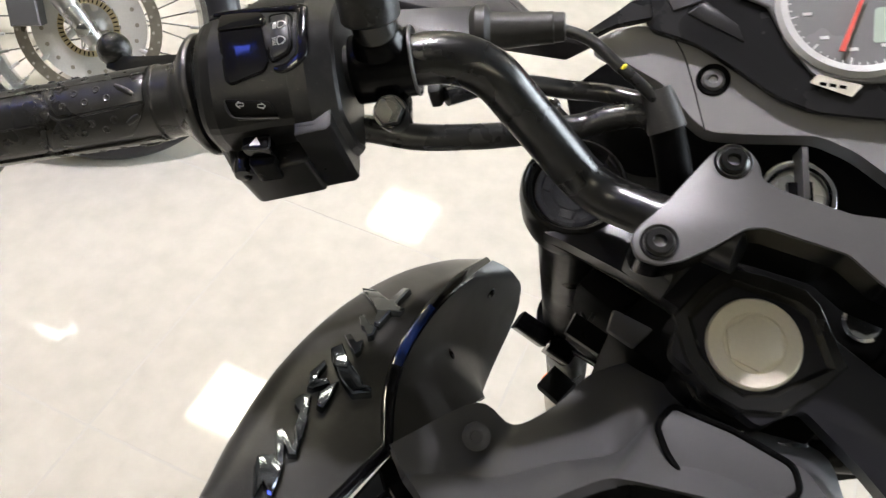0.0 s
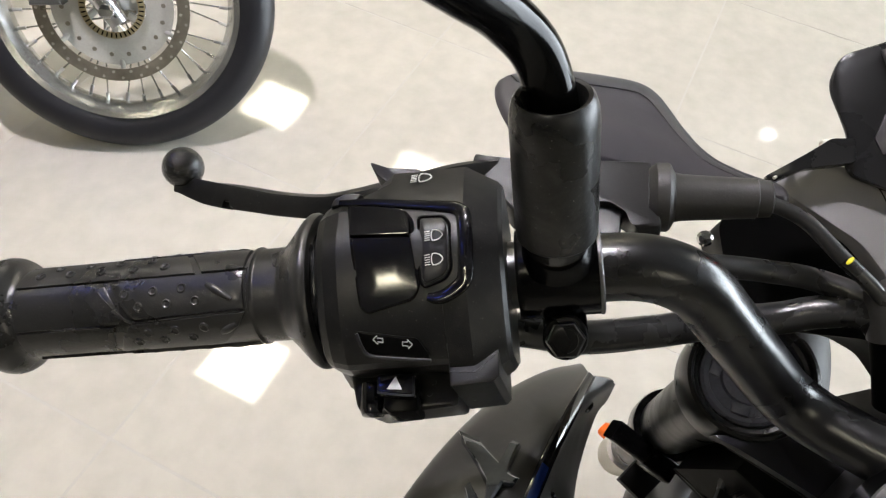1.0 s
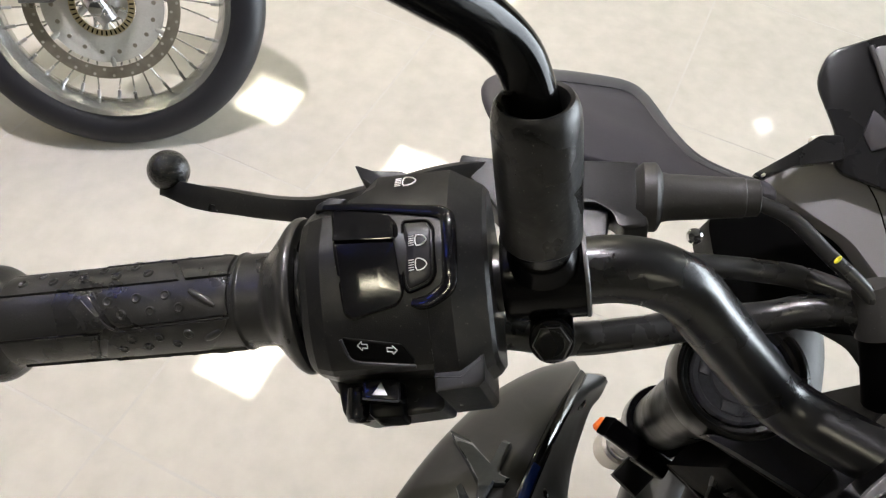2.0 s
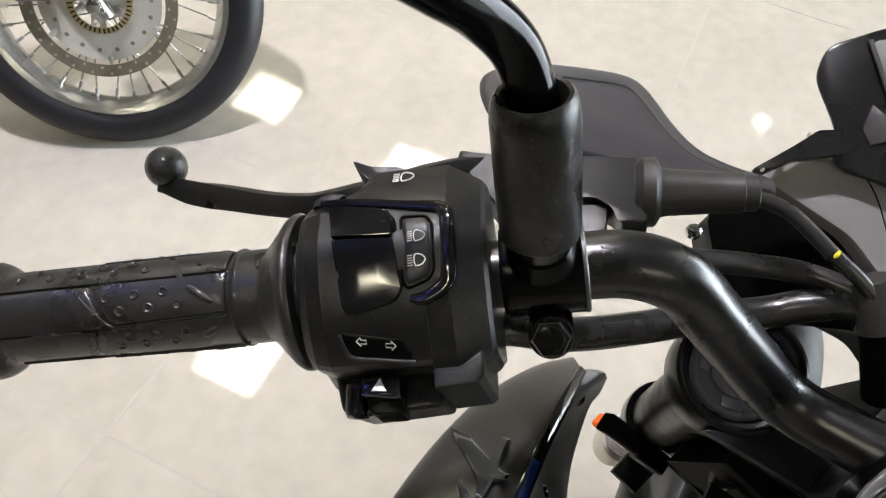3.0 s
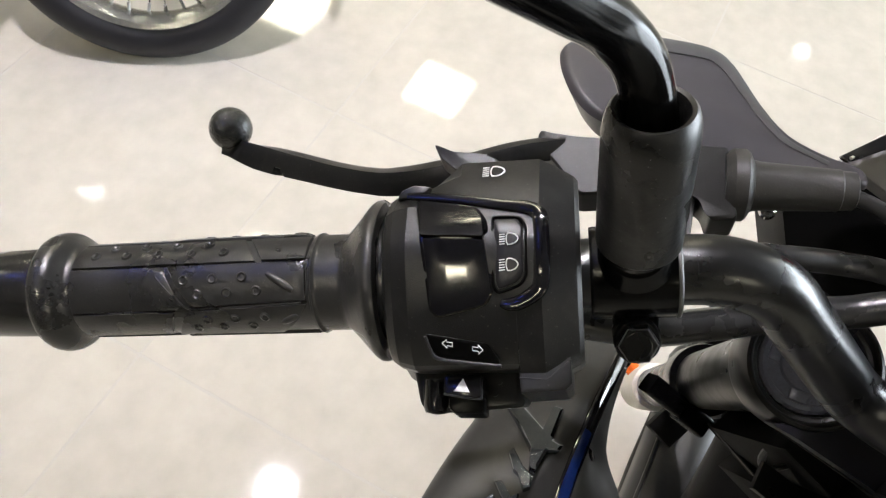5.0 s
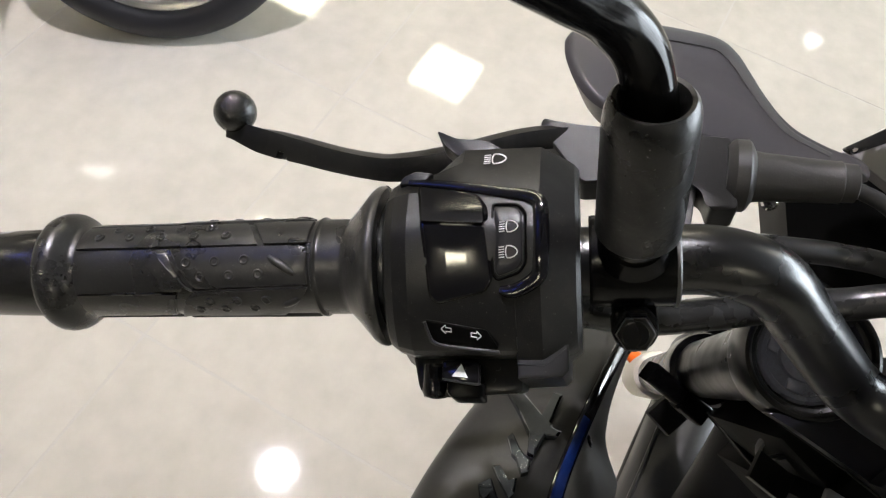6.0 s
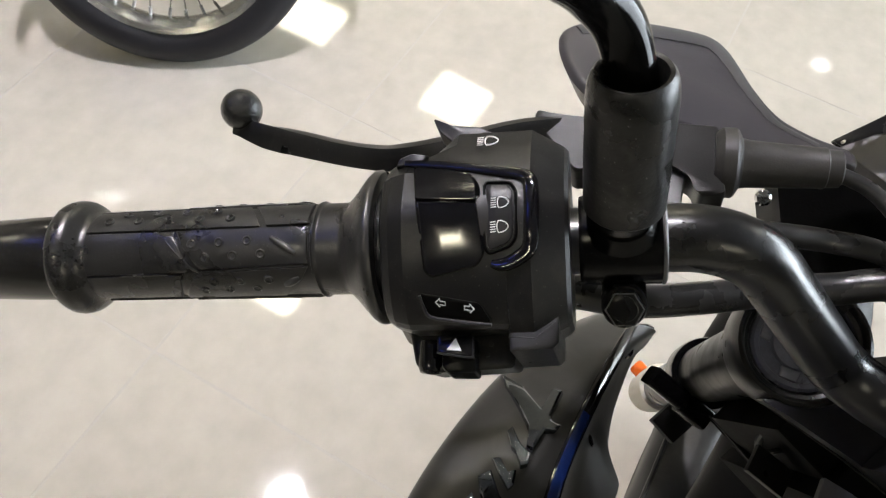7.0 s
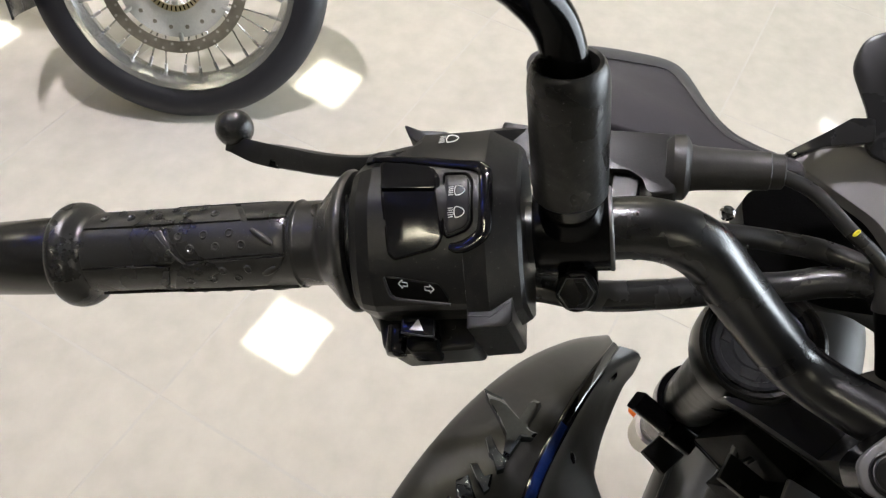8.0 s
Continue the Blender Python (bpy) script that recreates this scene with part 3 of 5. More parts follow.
def wedge(bm, outline, w0, w1, shift, bevel=0.001):
    """A block under the housing whose lower side slopes back by shift towards w0."""
    c = Vector((sum(p[0] for p in outline) / len(outline), sum(p[1] for p in outline) / len(outline)))
    rings = [[bl(s, v + shift, w0) for s, v in outline], [bl(s, v, w1 - bevel) for s, v in outline]]
    rings.append([bl(s + (c.x - s) * 0.05, v + (c.y - v) * 0.05, w1 - bevel * 0.3) for s, v in outline])
    rings.append([bl(s + (c.x - s) * 0.12, v + (c.y - v) * 0.12, w1) for s, v in outline])
    loft(bm, rings)
    return bm


# indicator slide and horn button
bm = bmesh.new()
slab(bm, BAR @ Matrix.Translation((0, 0, -0.004)), round_poly([(0.1163, -0.0345), (0.1285, -0.0345), (0.1288, -0.0412), (0.1270, -0.0422), (0.1163, -0.0405)], 0.0010), 0.0, 0.0118, 0.0012)
slide = part("indicator_slide", bm, M_ROCKER, housing, "glossy black indicator slide button")
bm = bmesh.new()
slab(bm, BAR, round_poly([(0.1170, -0.034), (0.1286, -0.034), (0.1288, -0.0458), (0.1190, -0.0458), (0.1170, -0.0440)], 0.0012), -0.010, 0.0012, 0.0012)
part("slide_foot", bm, M_INLAY, housing)
bm = bmesh.new()
tube(bm, [bl(0.1167, -0.0406, 0.0074), bl(0.1270, -0.0422, 0.0074), bl(0.1286, -0.0412, 0.0074), bl(0.1285, -0.0360, 0.0074)], 0.00035, 6, 3)
part("worn_edge", bm, M_GREYKEY, housing, "lighter worn edge of the slide")
bm = bmesh.new()
slab(bm, BAR, [(0.1199, -0.0398), (0.1249, -0.0402), (0.1228, -0.0359)], 0.0075, 0.0082)
part("triangle", bm, M_WHITE, housing, "white triangle mark", smooth=False)
bm = bmesh.new()
wedge(bm, round_poly([(0.1035, -0.027), (0.1068, -0.0420), (0.1100, -0.0450), (0.1411, -0.0430), (0.1411, -0.026), (0.1040, -0.024)], 0.002), -0.032, -0.004, 0.004)
part("switch_base", bm, M_PLASTIC, housing)
bm = bmesh.new()
lathe(bm, axes(bl(0.1120, -0.034, -0.006), -BV, BU), [(0.002, 0), (0.0046, 0), (0.0046, 0.0085), (0.0038, 0.0104), (0.001, 0.011)], 24)
part("horn_button", bm, M_ROCKER, housing, "black round horn button")
bm = bmesh.new()
wedge(bm, round_poly([(0.1404, -0.0240), (0.1568, -0.0180), (0.1566, -0.0385), (0.1548, -0.0404), (0.1412, -0.0412)], 0.0004), -0.032, 0.0120, 0.004, 0.0003)
lower = part("lower_block", bm, M_PLASTIC, housing)
bm = bmesh.new()
tube(bm, [bl(0.1408, -0.0366, 0.0119), bl(0.1492, -0.0372, 0.0119), bl(0.1560, -0.0318, 0.0119)], 0.00025, 6, 0)
part("seam", bm, M_GREYKEY, lower, "fine worn seam line")
bm = bmesh.new()
horn = [bl(s, -0.0405 + (0.006 - w) * 0.008 / 0.038 - 0.0003, w) for s, w in ((0.1425, -0.0220), (0.1443, -0.0220), (0.1465, -0.0200), (0.1465, -0.0256), (0.1443, -0.0236), (0.1425, -0.0236))]
tube(bm, horn + horn[:1], 0.0003, 5, 0)
part("horn_mark", bm, M_WHITE, housing, "small white horn mark")
for q in ((0.1330, -0.0350, -0.0042), (0.1316, -0.0388, -0.0042)):
    bm = bmesh.new()
    lathe(bm, axes(bl(*q), BW, BU), [(0.0003, 0), (0.0009, 0), (0.0009, 0.0006), (0.0003, 0.0006)], 12)
    part("pin", bm, M_GREYKEY, housing)
bm = bmesh.new()
slab(bm, BAR, round_poly([(0.1035, 0.0185), (0.1120, 0.0195), (0.1150, 0.0225), (0.1090, 0.0235), (0.1045, 0.0215)], 0.0010), 0.018, 0.0262, 0.001)
part("step", bm, M_PLASTIC, housing)

# mirror clamp, sleeve and stem
bm = bmesh.new()
lathe(bm, LA, [(0.0118, 0.1635), (0.0150, 0.1635), (0.0153, 0.1645), (0.0153, 0.1905), (0.0149, 0.1915), (0.0118, 0.1915)], 40)
clamp = part("mirror_clamp", bm, M_CLAMP, bike, "glossy black mirror clamp on the bar")
bm = bmesh.new()
box(bm, BAR, 0.1705, 0.1853, -0.0200, -0.006, -0.0180, -0.006, 0.003)
part("lug", bm, M_CLAMP, clamp)
MB = axes(bl(0.1776, -0.0218, -0.0059), (BW * 0.86 - BV * 0.5), BU)
bm = bmesh.new()
lathe(bm, MB, [(0.0005, -0.012), (0.0076, -0.012), (0.0076, 0.0002), (0.0071, 0.0012), (0.001, 0.0012)], 32)
part("washer", bm, M_BOLT, clamp)
bm = bmesh.new()
slab(bm, MB, [(0.0068 * math.cos(math.pi / 3 * k), 0.0068 * math.sin(math.pi / 3 * k)) for k in range(6)], 0.001, 0.0055, 0.0011)
part("hex_bolt", bm, M_BOLT, clamp, "dark steel hexagon bolt", smooth=False)
bm = bmesh.new()
corners = [MB @ Vector((0.0062 * math.cos(math.pi / 3 * k), 0.0062 * math.sin(math.pi / 3 * k), 0.0052)) for k in range(6)]
tube(bm, corners + corners[:1], 0.00030, 6, 0)
part("worn_corner", bm, M_GREY, clamp, "worn bright edges of the bolt head")
bm = bmesh.new()
ring(bm, LA, [(0.0151, 0.1900), (0.01555, 0.1904), (0.01560, 0.1912), (0.0151, 0.1917)], 40)
part("clamp_rim", bm, M_GREY, clamp, "worn grey rim of the clamp")
bm = bmesh.new()
ring(bm, axes(bl(0.1776, 0.001, 0.0145), BW, BU), [(0.0096, 0.005), (0.0102, 0.004), (0.0112, 0.0015), (0.0126, -0.001), (0.0096, -0.003)], 40)
part("fillet", bm, M_CLAMP, clamp)
bm = bmesh.new()
ring(bm, MB, [(0.0040, 0.0050), (0.0046, 0.0050), (0.0046, 0.0058), (0.0042, 0.0059)], 24)
part("bolt_mark", bm, M_BOLT, clamp)
bm = bmesh.new()
tube(bm, [bl(0.1775, 0.0, 0.006), bl(0.1778, 0.002, 0.018), bl(0.1785, 0.006, 0.030), bl(0.1795, 0.012, 0.048)], 0.0098, 28, 6)
part("socket", bm, M_ENAMEL, clamp, "glossy black mirror socket")
SL0, SL1 = bl(0.1779, 0.001, 0.0275), bl(0.1805, 0.0195, 0.0725)
SLM = axes(SL0, SL1 - SL0, BU)
SLL = (SL1 - SL0).length
bm = bmesh.new()
lathe(bm, SLM, [(0.0095, 0), (0.0120, 0), (0.0126, 0.0008), (0.0128, 0.012), (0.0128, SLL - 0.008), (0.0124, SLL - 0.004), (0.0116, SLL - 0.0012), (0.0106, SLL), (0.0094, SLL - 0.0004), (0.0086, SLL - 0.0020), (0.0082, SLL - 0.005), (0.0080, SLL - 0.02)], 44)
sleeve = part("mirror_sleeve", bm, M_SLEEVE, bike, "scuffed black rubber sleeve over the mirror stem")
bm = bmesh.new()
tube(bm, [bl(0.1795, 0.012, 0.045), bl(0.1805, 0.0185, 0.062), bl(0.1775, 0.0275, 0.0790), bl(0.1699, 0.0290, 0.0945), bl(0.1612, 0.0245, 0.1110), bl(0.1522, 0.0192, 0.1280), bl(0.1390, 0.0112, 0.1530)], 0.0072, 24, 8)
part("mirror_stem", bm, M_STEM, bike, "glossy black bent mirror stem")

# clutch lever, perch, boot
LV = [(0.0024, 0.0802, -0.0445), (0.0083, 0.0791, -0.0448), (0.0189, 0.0744, -0.0437), (0.0288, 0.0702, -0.0412), (0.0442, 0.0635, -0.0358), (0.0623, 0.0554, -0.0292), (0.0774, 0.0491, -0.0229), (0.0895, 0.0461, -0.0196), (0.1057, 0.0455, -0.0163), (0.1219, 0.0498, -0.0175), (0.1396, 0.0560, -0.0213), (0.1573, 0.0606, -0.0275)]
LH = [0.0030, 0.0045, 0.0057, 0.0060, 0.0057, 0.0054, 0.0053, 0.0055, 0.0056, 0.0049, 0.0045, 0.0046]
LF = (BU * 0.365 - BV * 0.475 + BW * 0.801).normalized()       # the blade's flat side looks this way


def lever_blade(bm):
    """A flat blade with a sloped upper rim, a rounded lower edge and a small notch."""
    path = smooth_path([bl(*p) for p in LV], 24)
    m = len(path)
    rings = []
    for i, p in enumerate(path):
        u = i / 24
        t = (path[min(i + 1, m - 1)] - path[max(i - 1, 0)]).normalized()
        n = (LF - t * LF.dot(t)).normalized()
        y = t.cross(n)
        if y.dot(BV) < 0:
            y = -y
        h = float(np.interp(u, range(len(LH)), LH))
        rim = h * (1 - 0.36 * min(1, max(0.12, (u - 0.5) / 4)))
        cut = 0.0032 if 3.10 < u < 3.34 else (0.0010 if 3.34 <= u < 3.5 else 0)
        lo = -h + cut
        sec = [(h, -0.0065), (h - 0.0002, -0.0045), (rim + 0.0004, -0.0004), (rim - 0.0006, 0.0), (lo + 0.0009, 0.0), (lo + 0.0002, -0.0004), (lo, -0.0012), (lo, -0.0070), (lo + 0.001, -0.0080), (h - 0.0012, -0.0080), (h - 0.0003, -0.0074)]
        rings.append([p + y * a + n * b for a, b in sec])
    loft(bm, rings)
    return bm


lever = part("clutch_lever", lever_blade(bmesh.new()), M_ALU, bike, "black cast alloy clutch lever with ball end", angle=30)
bm = bmesh.new()
bmesh.ops.create_uvsphere(bm, u_segments=32, v_segments=20, radius=0.0098, matrix=Matrix.Translation(bl(0.0059, 0.0893, -0.0440)))
part("ball", bm, M_BALL, lever, "polished pitted black lever ball")
bm = bmesh.new()
slab(bm, BAR, round_poly([(0.1110, 0.0482), (0.1135, 0.0425), (0.124, 0.0330), (0.137, 0.0310), (0.1345, 0.0400), (0.1290, 0.0432), (0.1180, 0.0447)], 0.0012), -0.004, 0.0065, 0.001)
part("pass_trigger", bm, M_PLASTIC, bike, "black plastic flash trigger")
bm = bmesh.new()
slab(bm, BAR, round_poly([(0.1449, 0.0625), (0.1464, 0.0690), (0.1500, 0.0675), (0.1606, 0.065), (0.2172, 0.056), (0.2172, 0.0272), (0.2075, 0.0272), (0.2060, 0.0340), (0.2000, 0.0392), (0.1921, 0.0402), (0.1606, 0.040), (0.1508, 0.0551)], 0.002), -0.044, -0.026, 0.0025)
perch = part("lever_perch", bm, M_PERCH, bike, "black cast lever perch beside the mirror stem")
bm = bmesh.new()
slab(bm, BAR, round_poly([(0.1940, 0.0450), (0.2050, 0.0450), (0.2000, 0.0200), (0.1960, 0.006), (0.1905, 0.006), (0.1905, 0.030)], 0.002), -0.040, -0.029, 0.002)
part("arm", bm, M_PERCH, perch, "black cast clamp arm")
b0, b1 = bl(0.2150, 0.0437, -0.033), bl(0.2591, 0.0386, -0.034)
BT = axes(b0, b1 - b0, BW)
bm2 = bmesh.new()
lathe(bm2, BT, [(0.004, -0.001), (0.0112, -0.001), (0.0130, 0.0012), (0.0136, 0.0020), (0.0136, 0.0066), (0.0128, 0.0076), (0.0098, 0.0092), (0.0092, 0.012), (0.0082, 0.030), (0.0078, 0.0380), (0.0079, 0.0385), (0.0079, 0.0395), (0.0074, 0.0400), (0.0071, 0.0448), (0.0060, 0.0455), (0.002, 0.0455)], 36)
part("cable_boot", bm2, M_BOOT, bike, "soft black rubber boot over the clutch cable")


def cable(name, pts, r, material, label, n=14):
    bm = bmesh.new()
    tube(bm, pts, r, n, 8)
    return part(name, bm, material, bike, label)


clutch_cable = cable("clutch_cable", [bl(0.256, 0.0385, -0.034), (0.088, 0.332, 1.008), (0.102, 0.319, 1.003), (0.119, 0.308, 0.994), (0.132, 0.296, 0.98)], 0.0030, M_CABLE, "glossy black clutch cable with yellow paint dot")
bm = bmesh.new()
bmesh.ops.create_uvsphere(bm, u_segments=16, v_segments=10, radius=1.0, matrix=axes((0.1036, 0.3160, 1.0047), (-0.25, -0.55, 0.8), (0.75, -0.65, -0.3)) @ Matrix.Diagonal((0.0009, 0.0019, 0.0005, 1.0)))
part("paint_dot", bm, M_YELLOW, clutch_cable, "small yellow paint dot")
cable("wiring_sleeve", [(0.020, 0.310, 0.985), (0.045, 0.322, 0.986), (0.063, 0.324, 0.985), (0.083, 0.326, 0.982), (0.102, 0.322, 0.984), (0.120, 0.311, 0.986), (0.13, 0.30, 0.978)], 0.0048, M_CABLE, "shiny black wiring sleeve")
cable("wiring_harness", [(-0.035, 0.288, 0.975), (-0.019, 0.292, 0.977), (0.007, 0.294, 0.972), (0.038, 0.302, 0.968), (0.064, 0.309, 0.967), (0.089, 0.311, 0.971), (0.104, 0.311, 0.978), (0.121, 0.308, 0.982), (0.133, 0.296, 0.972)], 0.0066, M_CABLE, "thick black taped wiring harness")
bm = bmesh.new()
tube(bm, [(0.1215, 0.3140, 0.994), (0.1250, 0.3082, 0.9878), (0.1290, 0.3010, 0.9802)], [0.0076, 0.0090, 0.0096], 20, 5)
guide = part("cable_guide", bm, M_BOOT, bike, "black rubber cable guide")
# near-black lower end: the guide's fade into shade, made as a dark piece
bm = bmesh.new()
tube(bm, [(0.1285, 0.302, 0.981), (0.1335, 0.291, 0.968), (0.1370, 0.284, 0.957)], [0.0086, 0.0088, 0.0084], 20, 5)
part("guide_dark_end", bm, M_DARK, guide)

# fork, yoke, bar clamp
FN = Vector((-0.176, -0.394, 0.902)).normalized()
FF = Vector((0.66, 0.63, 0.405))
FF = (FF - FN * FF.dot(FN)).normalized()
FL = FN.cross(FF)
NUT = Vector((0.1735, 0.2190, 0.9200))
YK = frame3(NUT, FL, -FF, FN)         # x to the left leg, z up the fork
CAP = Vector((0.0915, 0.3035, 0.9385))


FN2 = (FN + FL * 0.0455).normalized()
LEGS = axes(CAP, FN2, FL)
RIGHT = Vector((0.91, -0.41, 0.0)).normalized()      # across the steered front wheel


def fork_leg(c):
    m = LEGS.copy()
    m.translation = c
    bm = bmesh.new()
    lathe(bm, m, [(0.005, -0.57), (0.0212, -0.57), (0.0212, -0.016), (0.005, -0.016)], 40)
    leg = part("fork_leg", bm, M_FORK, bike, "black telescopic fork leg")
    # yoke collar: a soft outer wall, a rounded lip and a step down to the cap
    bm = bmesh.new()
    ring(bm, m, [(0.0214, -0.040), (0.0252, -0.040), (0.0280, -0.036), (0.0292, -0.028), (0.0294, -0.012), (0.0288, -0.005), (0.0274, -0.001), (0.0260, 0.0), (0.0248, -0.0012), (0.0242, -0.0042), (0.0226, -0.0050), (0.0219, -0.0064), (0.0214, -0.014)], 64)
    part("fork_collar", bm, M_FORK, leg, "satin black cast yoke collar")
    bm = bmesh.new()
    lathe(bm, m, [(0.002, -0.016), (0.0214, -0.016), (0.0210, -0.0075), (0.0196, -0.0066), (0.0176, -0.0068), (0.0170, -0.0092), (0.0120, -0.0096), (0.0112, -0.0080), (0.002, -0.0078)], 48)
    part("fork_cap", bm, M_CAP, leg, "dull blue-grey metal fork cap")
    for k in range(4):
        a = radians(25 + 90 * k)
        bm = bmesh.new()
        slab(bm, m @ pose(0.0145 * math.cos(a), 0.0145 * math.sin(a), -0.0098, 0, 0, 25 + 90 * k), round_poly(mm([(-2.6, -4.2), (2.2, -3.6), (2.2, 3.6), (-2.6, 4.2)]), 0.0006), 0.0, 0.0022, 0.0006)
        part("castellation", bm, M_CAP, leg)
    bm = bmesh.new()
    box(bm, m @ pose(0, -0.0155, -0.0096, 0, 0, 18), -0.0030, 0.0030, -0.0026, 0.0026, 0.0, 0.0042, 0.0006)
    part("adjuster", bm, M_SLIDER, leg, "bright steel adjuster flat")
    bm = bmesh.new()
    lathe(bm, m, [(0.005, -0.74), (0.027, -0.74), (0.0275, -0.58), (0.026, -0.566), (0.005, -0.56)], 32)
    part("slider", bm, M_SLIDER, leg, "silver lower fork slider")
    return leg


fork_leg(CAP)
fork_leg(CAP + RIGHT * 0.207 - FN * 0.012)
# top yoke: a flat cast plate from leg to leg with a straight thick edge
bm = bmesh.new()
slab(bm, YK, round_poly(mm([(115, 24.5), (104, 21), (70, 13.5), (36, 9), (26, 30), (-26, 30), (-36, 9), (-70, 13.5), (-104, 21), (-115, 24.5), (-106, 16), (-96, 6), (-93, -8), (-97, -22), (-84, -18), (-60, -28), (60, -28), (84, -18), (97, -22), (93, -8), (96, 6), (106, 16)]), 0.004), -0.0170, -0.0036, 0.0012)
yoke = part("top_yoke", bm, M_YOKE, bike, "black cast top yoke", angle=30)
bm = bmesh.new()
tube(bm, [YK @ Vector((x / 1000, y / 1000, -0.0168)) for x, y in ((112, 22.6), (72, 14.4), (38, 9.8))], 0.0007, 8, 2)
part("worn_edge", bm, M_ALU, yoke, "worn grey lower edge of the yoke")
# raised frame round the stem nut, open in the middle
frame_out = mm([(36.6, 15.4), (36.6, -5.8), (32.8, -23), (15.4, -31.8), (-2, -38.5), (-11.6, -36.6), (-38.6, -20.2), (-36.6, -5.8), (-29.8, 18.3), (-15.4, 29.8), (1, 33.2), (19.3, 27.4)])
frame_in = mm([(30.4, 10.2), (29.4, -8.2), (26, -18.3), (11.6, -24), (-2.9, -29.8), (-11.6, -29.8), (-33.7, -15), (-26, 3), (-22, 13.5), (-12, 23.5), (1, 25.5), (15.4, 21.2)])
bm = bmesh.new()
loft(bm, [[YK @ Vector((x * f, y * f, z)) for x, y in o] for o, f, z in ((frame_out, 1.0, -0.045), (frame_out, 1.02, -0.012), (frame_out, 1.0, -0.0022), (frame_out, 0.97, -0.0004), (frame_in, 1.03, -0.0004), (frame_in, 1.0, -0.0016), (frame_in, 0.80, -0.0085), (frame_in, 0.70, -0.0110), (frame_in, 0.30, -0.0110))])
part("nut_frame", bm, M_ENAMEL, yoke, "black cast frame round the stem nut", angle=22)
bm = bmesh.new()
lathe(bm, YK @ Matrix.Translation((-0.004, 0.008, 0)), [(0.004, -0.085), (0.0300, -0.085), (0.0315, -0.060), (0.0300, -0.032), (0.0270, -0.026), (0.004, -0.026)], 40)
part("stem_tube", bm, M_CLAMP, yoke, "black steering stem tube")
bm = bmesh.new()
lathe(bm, YK, [(0.002, -0.011), (0.0220, -0.011), (0.0226, -0.008), (0.0226, -0.001), (0.0216, 0.0003), (0.0150, 0.0004), (0.0143, -0.0006), (0.0105, -0.0006), (0.0098, 0.0006), (0.001, 0.0009)], 48)
stem_nut = part("stem_nut", bm, M_NUT, bike, "pale silver steering stem nut")
bm = bmesh.new()
slab(bm, YK, [(0.0140 * math.cos(math.pi / 3 * k + 0.25), 0.0140 * math.sin(math.pi / 3 * k + 0.25)) for k in range(6)], -0.004, 0.0014, 0.0006)
part("hexagon", bm, M_NUT, stem_nut)
for q in (Vector((0.150, 0.2665, 0.9130)), Vector((0.236, 0.238, 0.914))):
    m = YK.copy()
    m.translation = q + FN * 0.002
    bm = bmesh.new()
    lathe(bm, m, [(0.0005, -0.006), (0.0100, -0.006), (0.0100, 0.0008), (0.0085, 0.0026), (0.0040, 0.0038), (0.0005, 0.0041)], 32)
    part("yoke_bolt", bm, M_CHROME, yoke, "bright plated yoke bolt")
# the clamp over the bar
CB = frame3(Vector((0.1318, 0.2485, 0.9848)), FL, -FF, FN)
bm = bmesh.new()
out = mm([(11, 34), (11.5, 27), (10, 16), (9.4, -23), (5, -31), (-2, -33), (-9.5, -30), (-14.3, -25), (-25, -27), (-53, -37), (-90, -62), (-112, -84), (-132, -64), (-110, -28), (-80, -19), (-62, -21), (-29, -8), (-23, -2), (-18, 14.5), (-12, 28), (-6, 36), (3, 39.5)])
slab(bm, CB, round_poly(out, 0.003), -0.020, -0.0022)
cap = part("bar_clamp", bm, M_CLAMP, bike, "dark grey satin alloy handlebar clamp", angle=50)
bm = bmesh.new()
slab(bm, CB, round_poly(out, 0.003), -0.0021, 0.0, 0.0016, 3)
part("top_face", bm, M_GREY, cap, "satin grey top face", angle=50)
bm = bmesh.new()
slab(bm, CB, round_poly(mm([(-8, -27), (-25, -28.5), (-53, -38.5), (-89, -62), (-112, -80), (-129, -64), (-108, -30), (-80, -21.5), (-62, -23), (-31, -10), (-22, -3)]), 0.003), -0.052, -0.0203)
part("skirt", bm, M_DARK, cap, "black underside of the clamp")
for sx in (0.0,):
    for sy in (-0.0237, 0.0274):
        m = CB @ Matrix.Translation((sx, sy, 0.0))
        bm = bmesh.new()
        ring(bm, m, [(0.0072, -0.004), (0.0086, -0.004), (0.0086, 0.0004), (0.0080, 0.0008), (0.0072, 0.0004)], 28)
        bolt = part("bolt_seat", bm, M_BOLT, cap)
        bm = bmesh.new()
        ring(bm, m, [(0.0026, -0.003), (0.0066, -0.003), (0.0066, 0.0016), (0.0056, 0.0028), (0.0030, 0.0028), (0.0026, 0.0015)], 24)
        part("socket_bolt", bm, M_BOLT, cap, "black socket head bolt")
    bm = bmesh.new()
    box(bm, CB, sx - 0.014, sx + 0.010, -0.026, 0.032, -0.052, -0.0205, 0.004)
    part("riser", bm, M_ALU, cap)

bm = bmesh.new()
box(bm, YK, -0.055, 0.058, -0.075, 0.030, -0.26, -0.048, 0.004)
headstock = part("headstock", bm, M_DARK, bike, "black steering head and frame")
# dark block added to keep the gap between fork and yoke black
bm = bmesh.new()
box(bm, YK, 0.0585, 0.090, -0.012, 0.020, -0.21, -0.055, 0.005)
part("dark_gap_filler", bm, M_DARK, headstock)
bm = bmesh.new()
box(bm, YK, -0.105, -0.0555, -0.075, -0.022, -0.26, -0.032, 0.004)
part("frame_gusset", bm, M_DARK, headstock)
bm = bmesh.new()
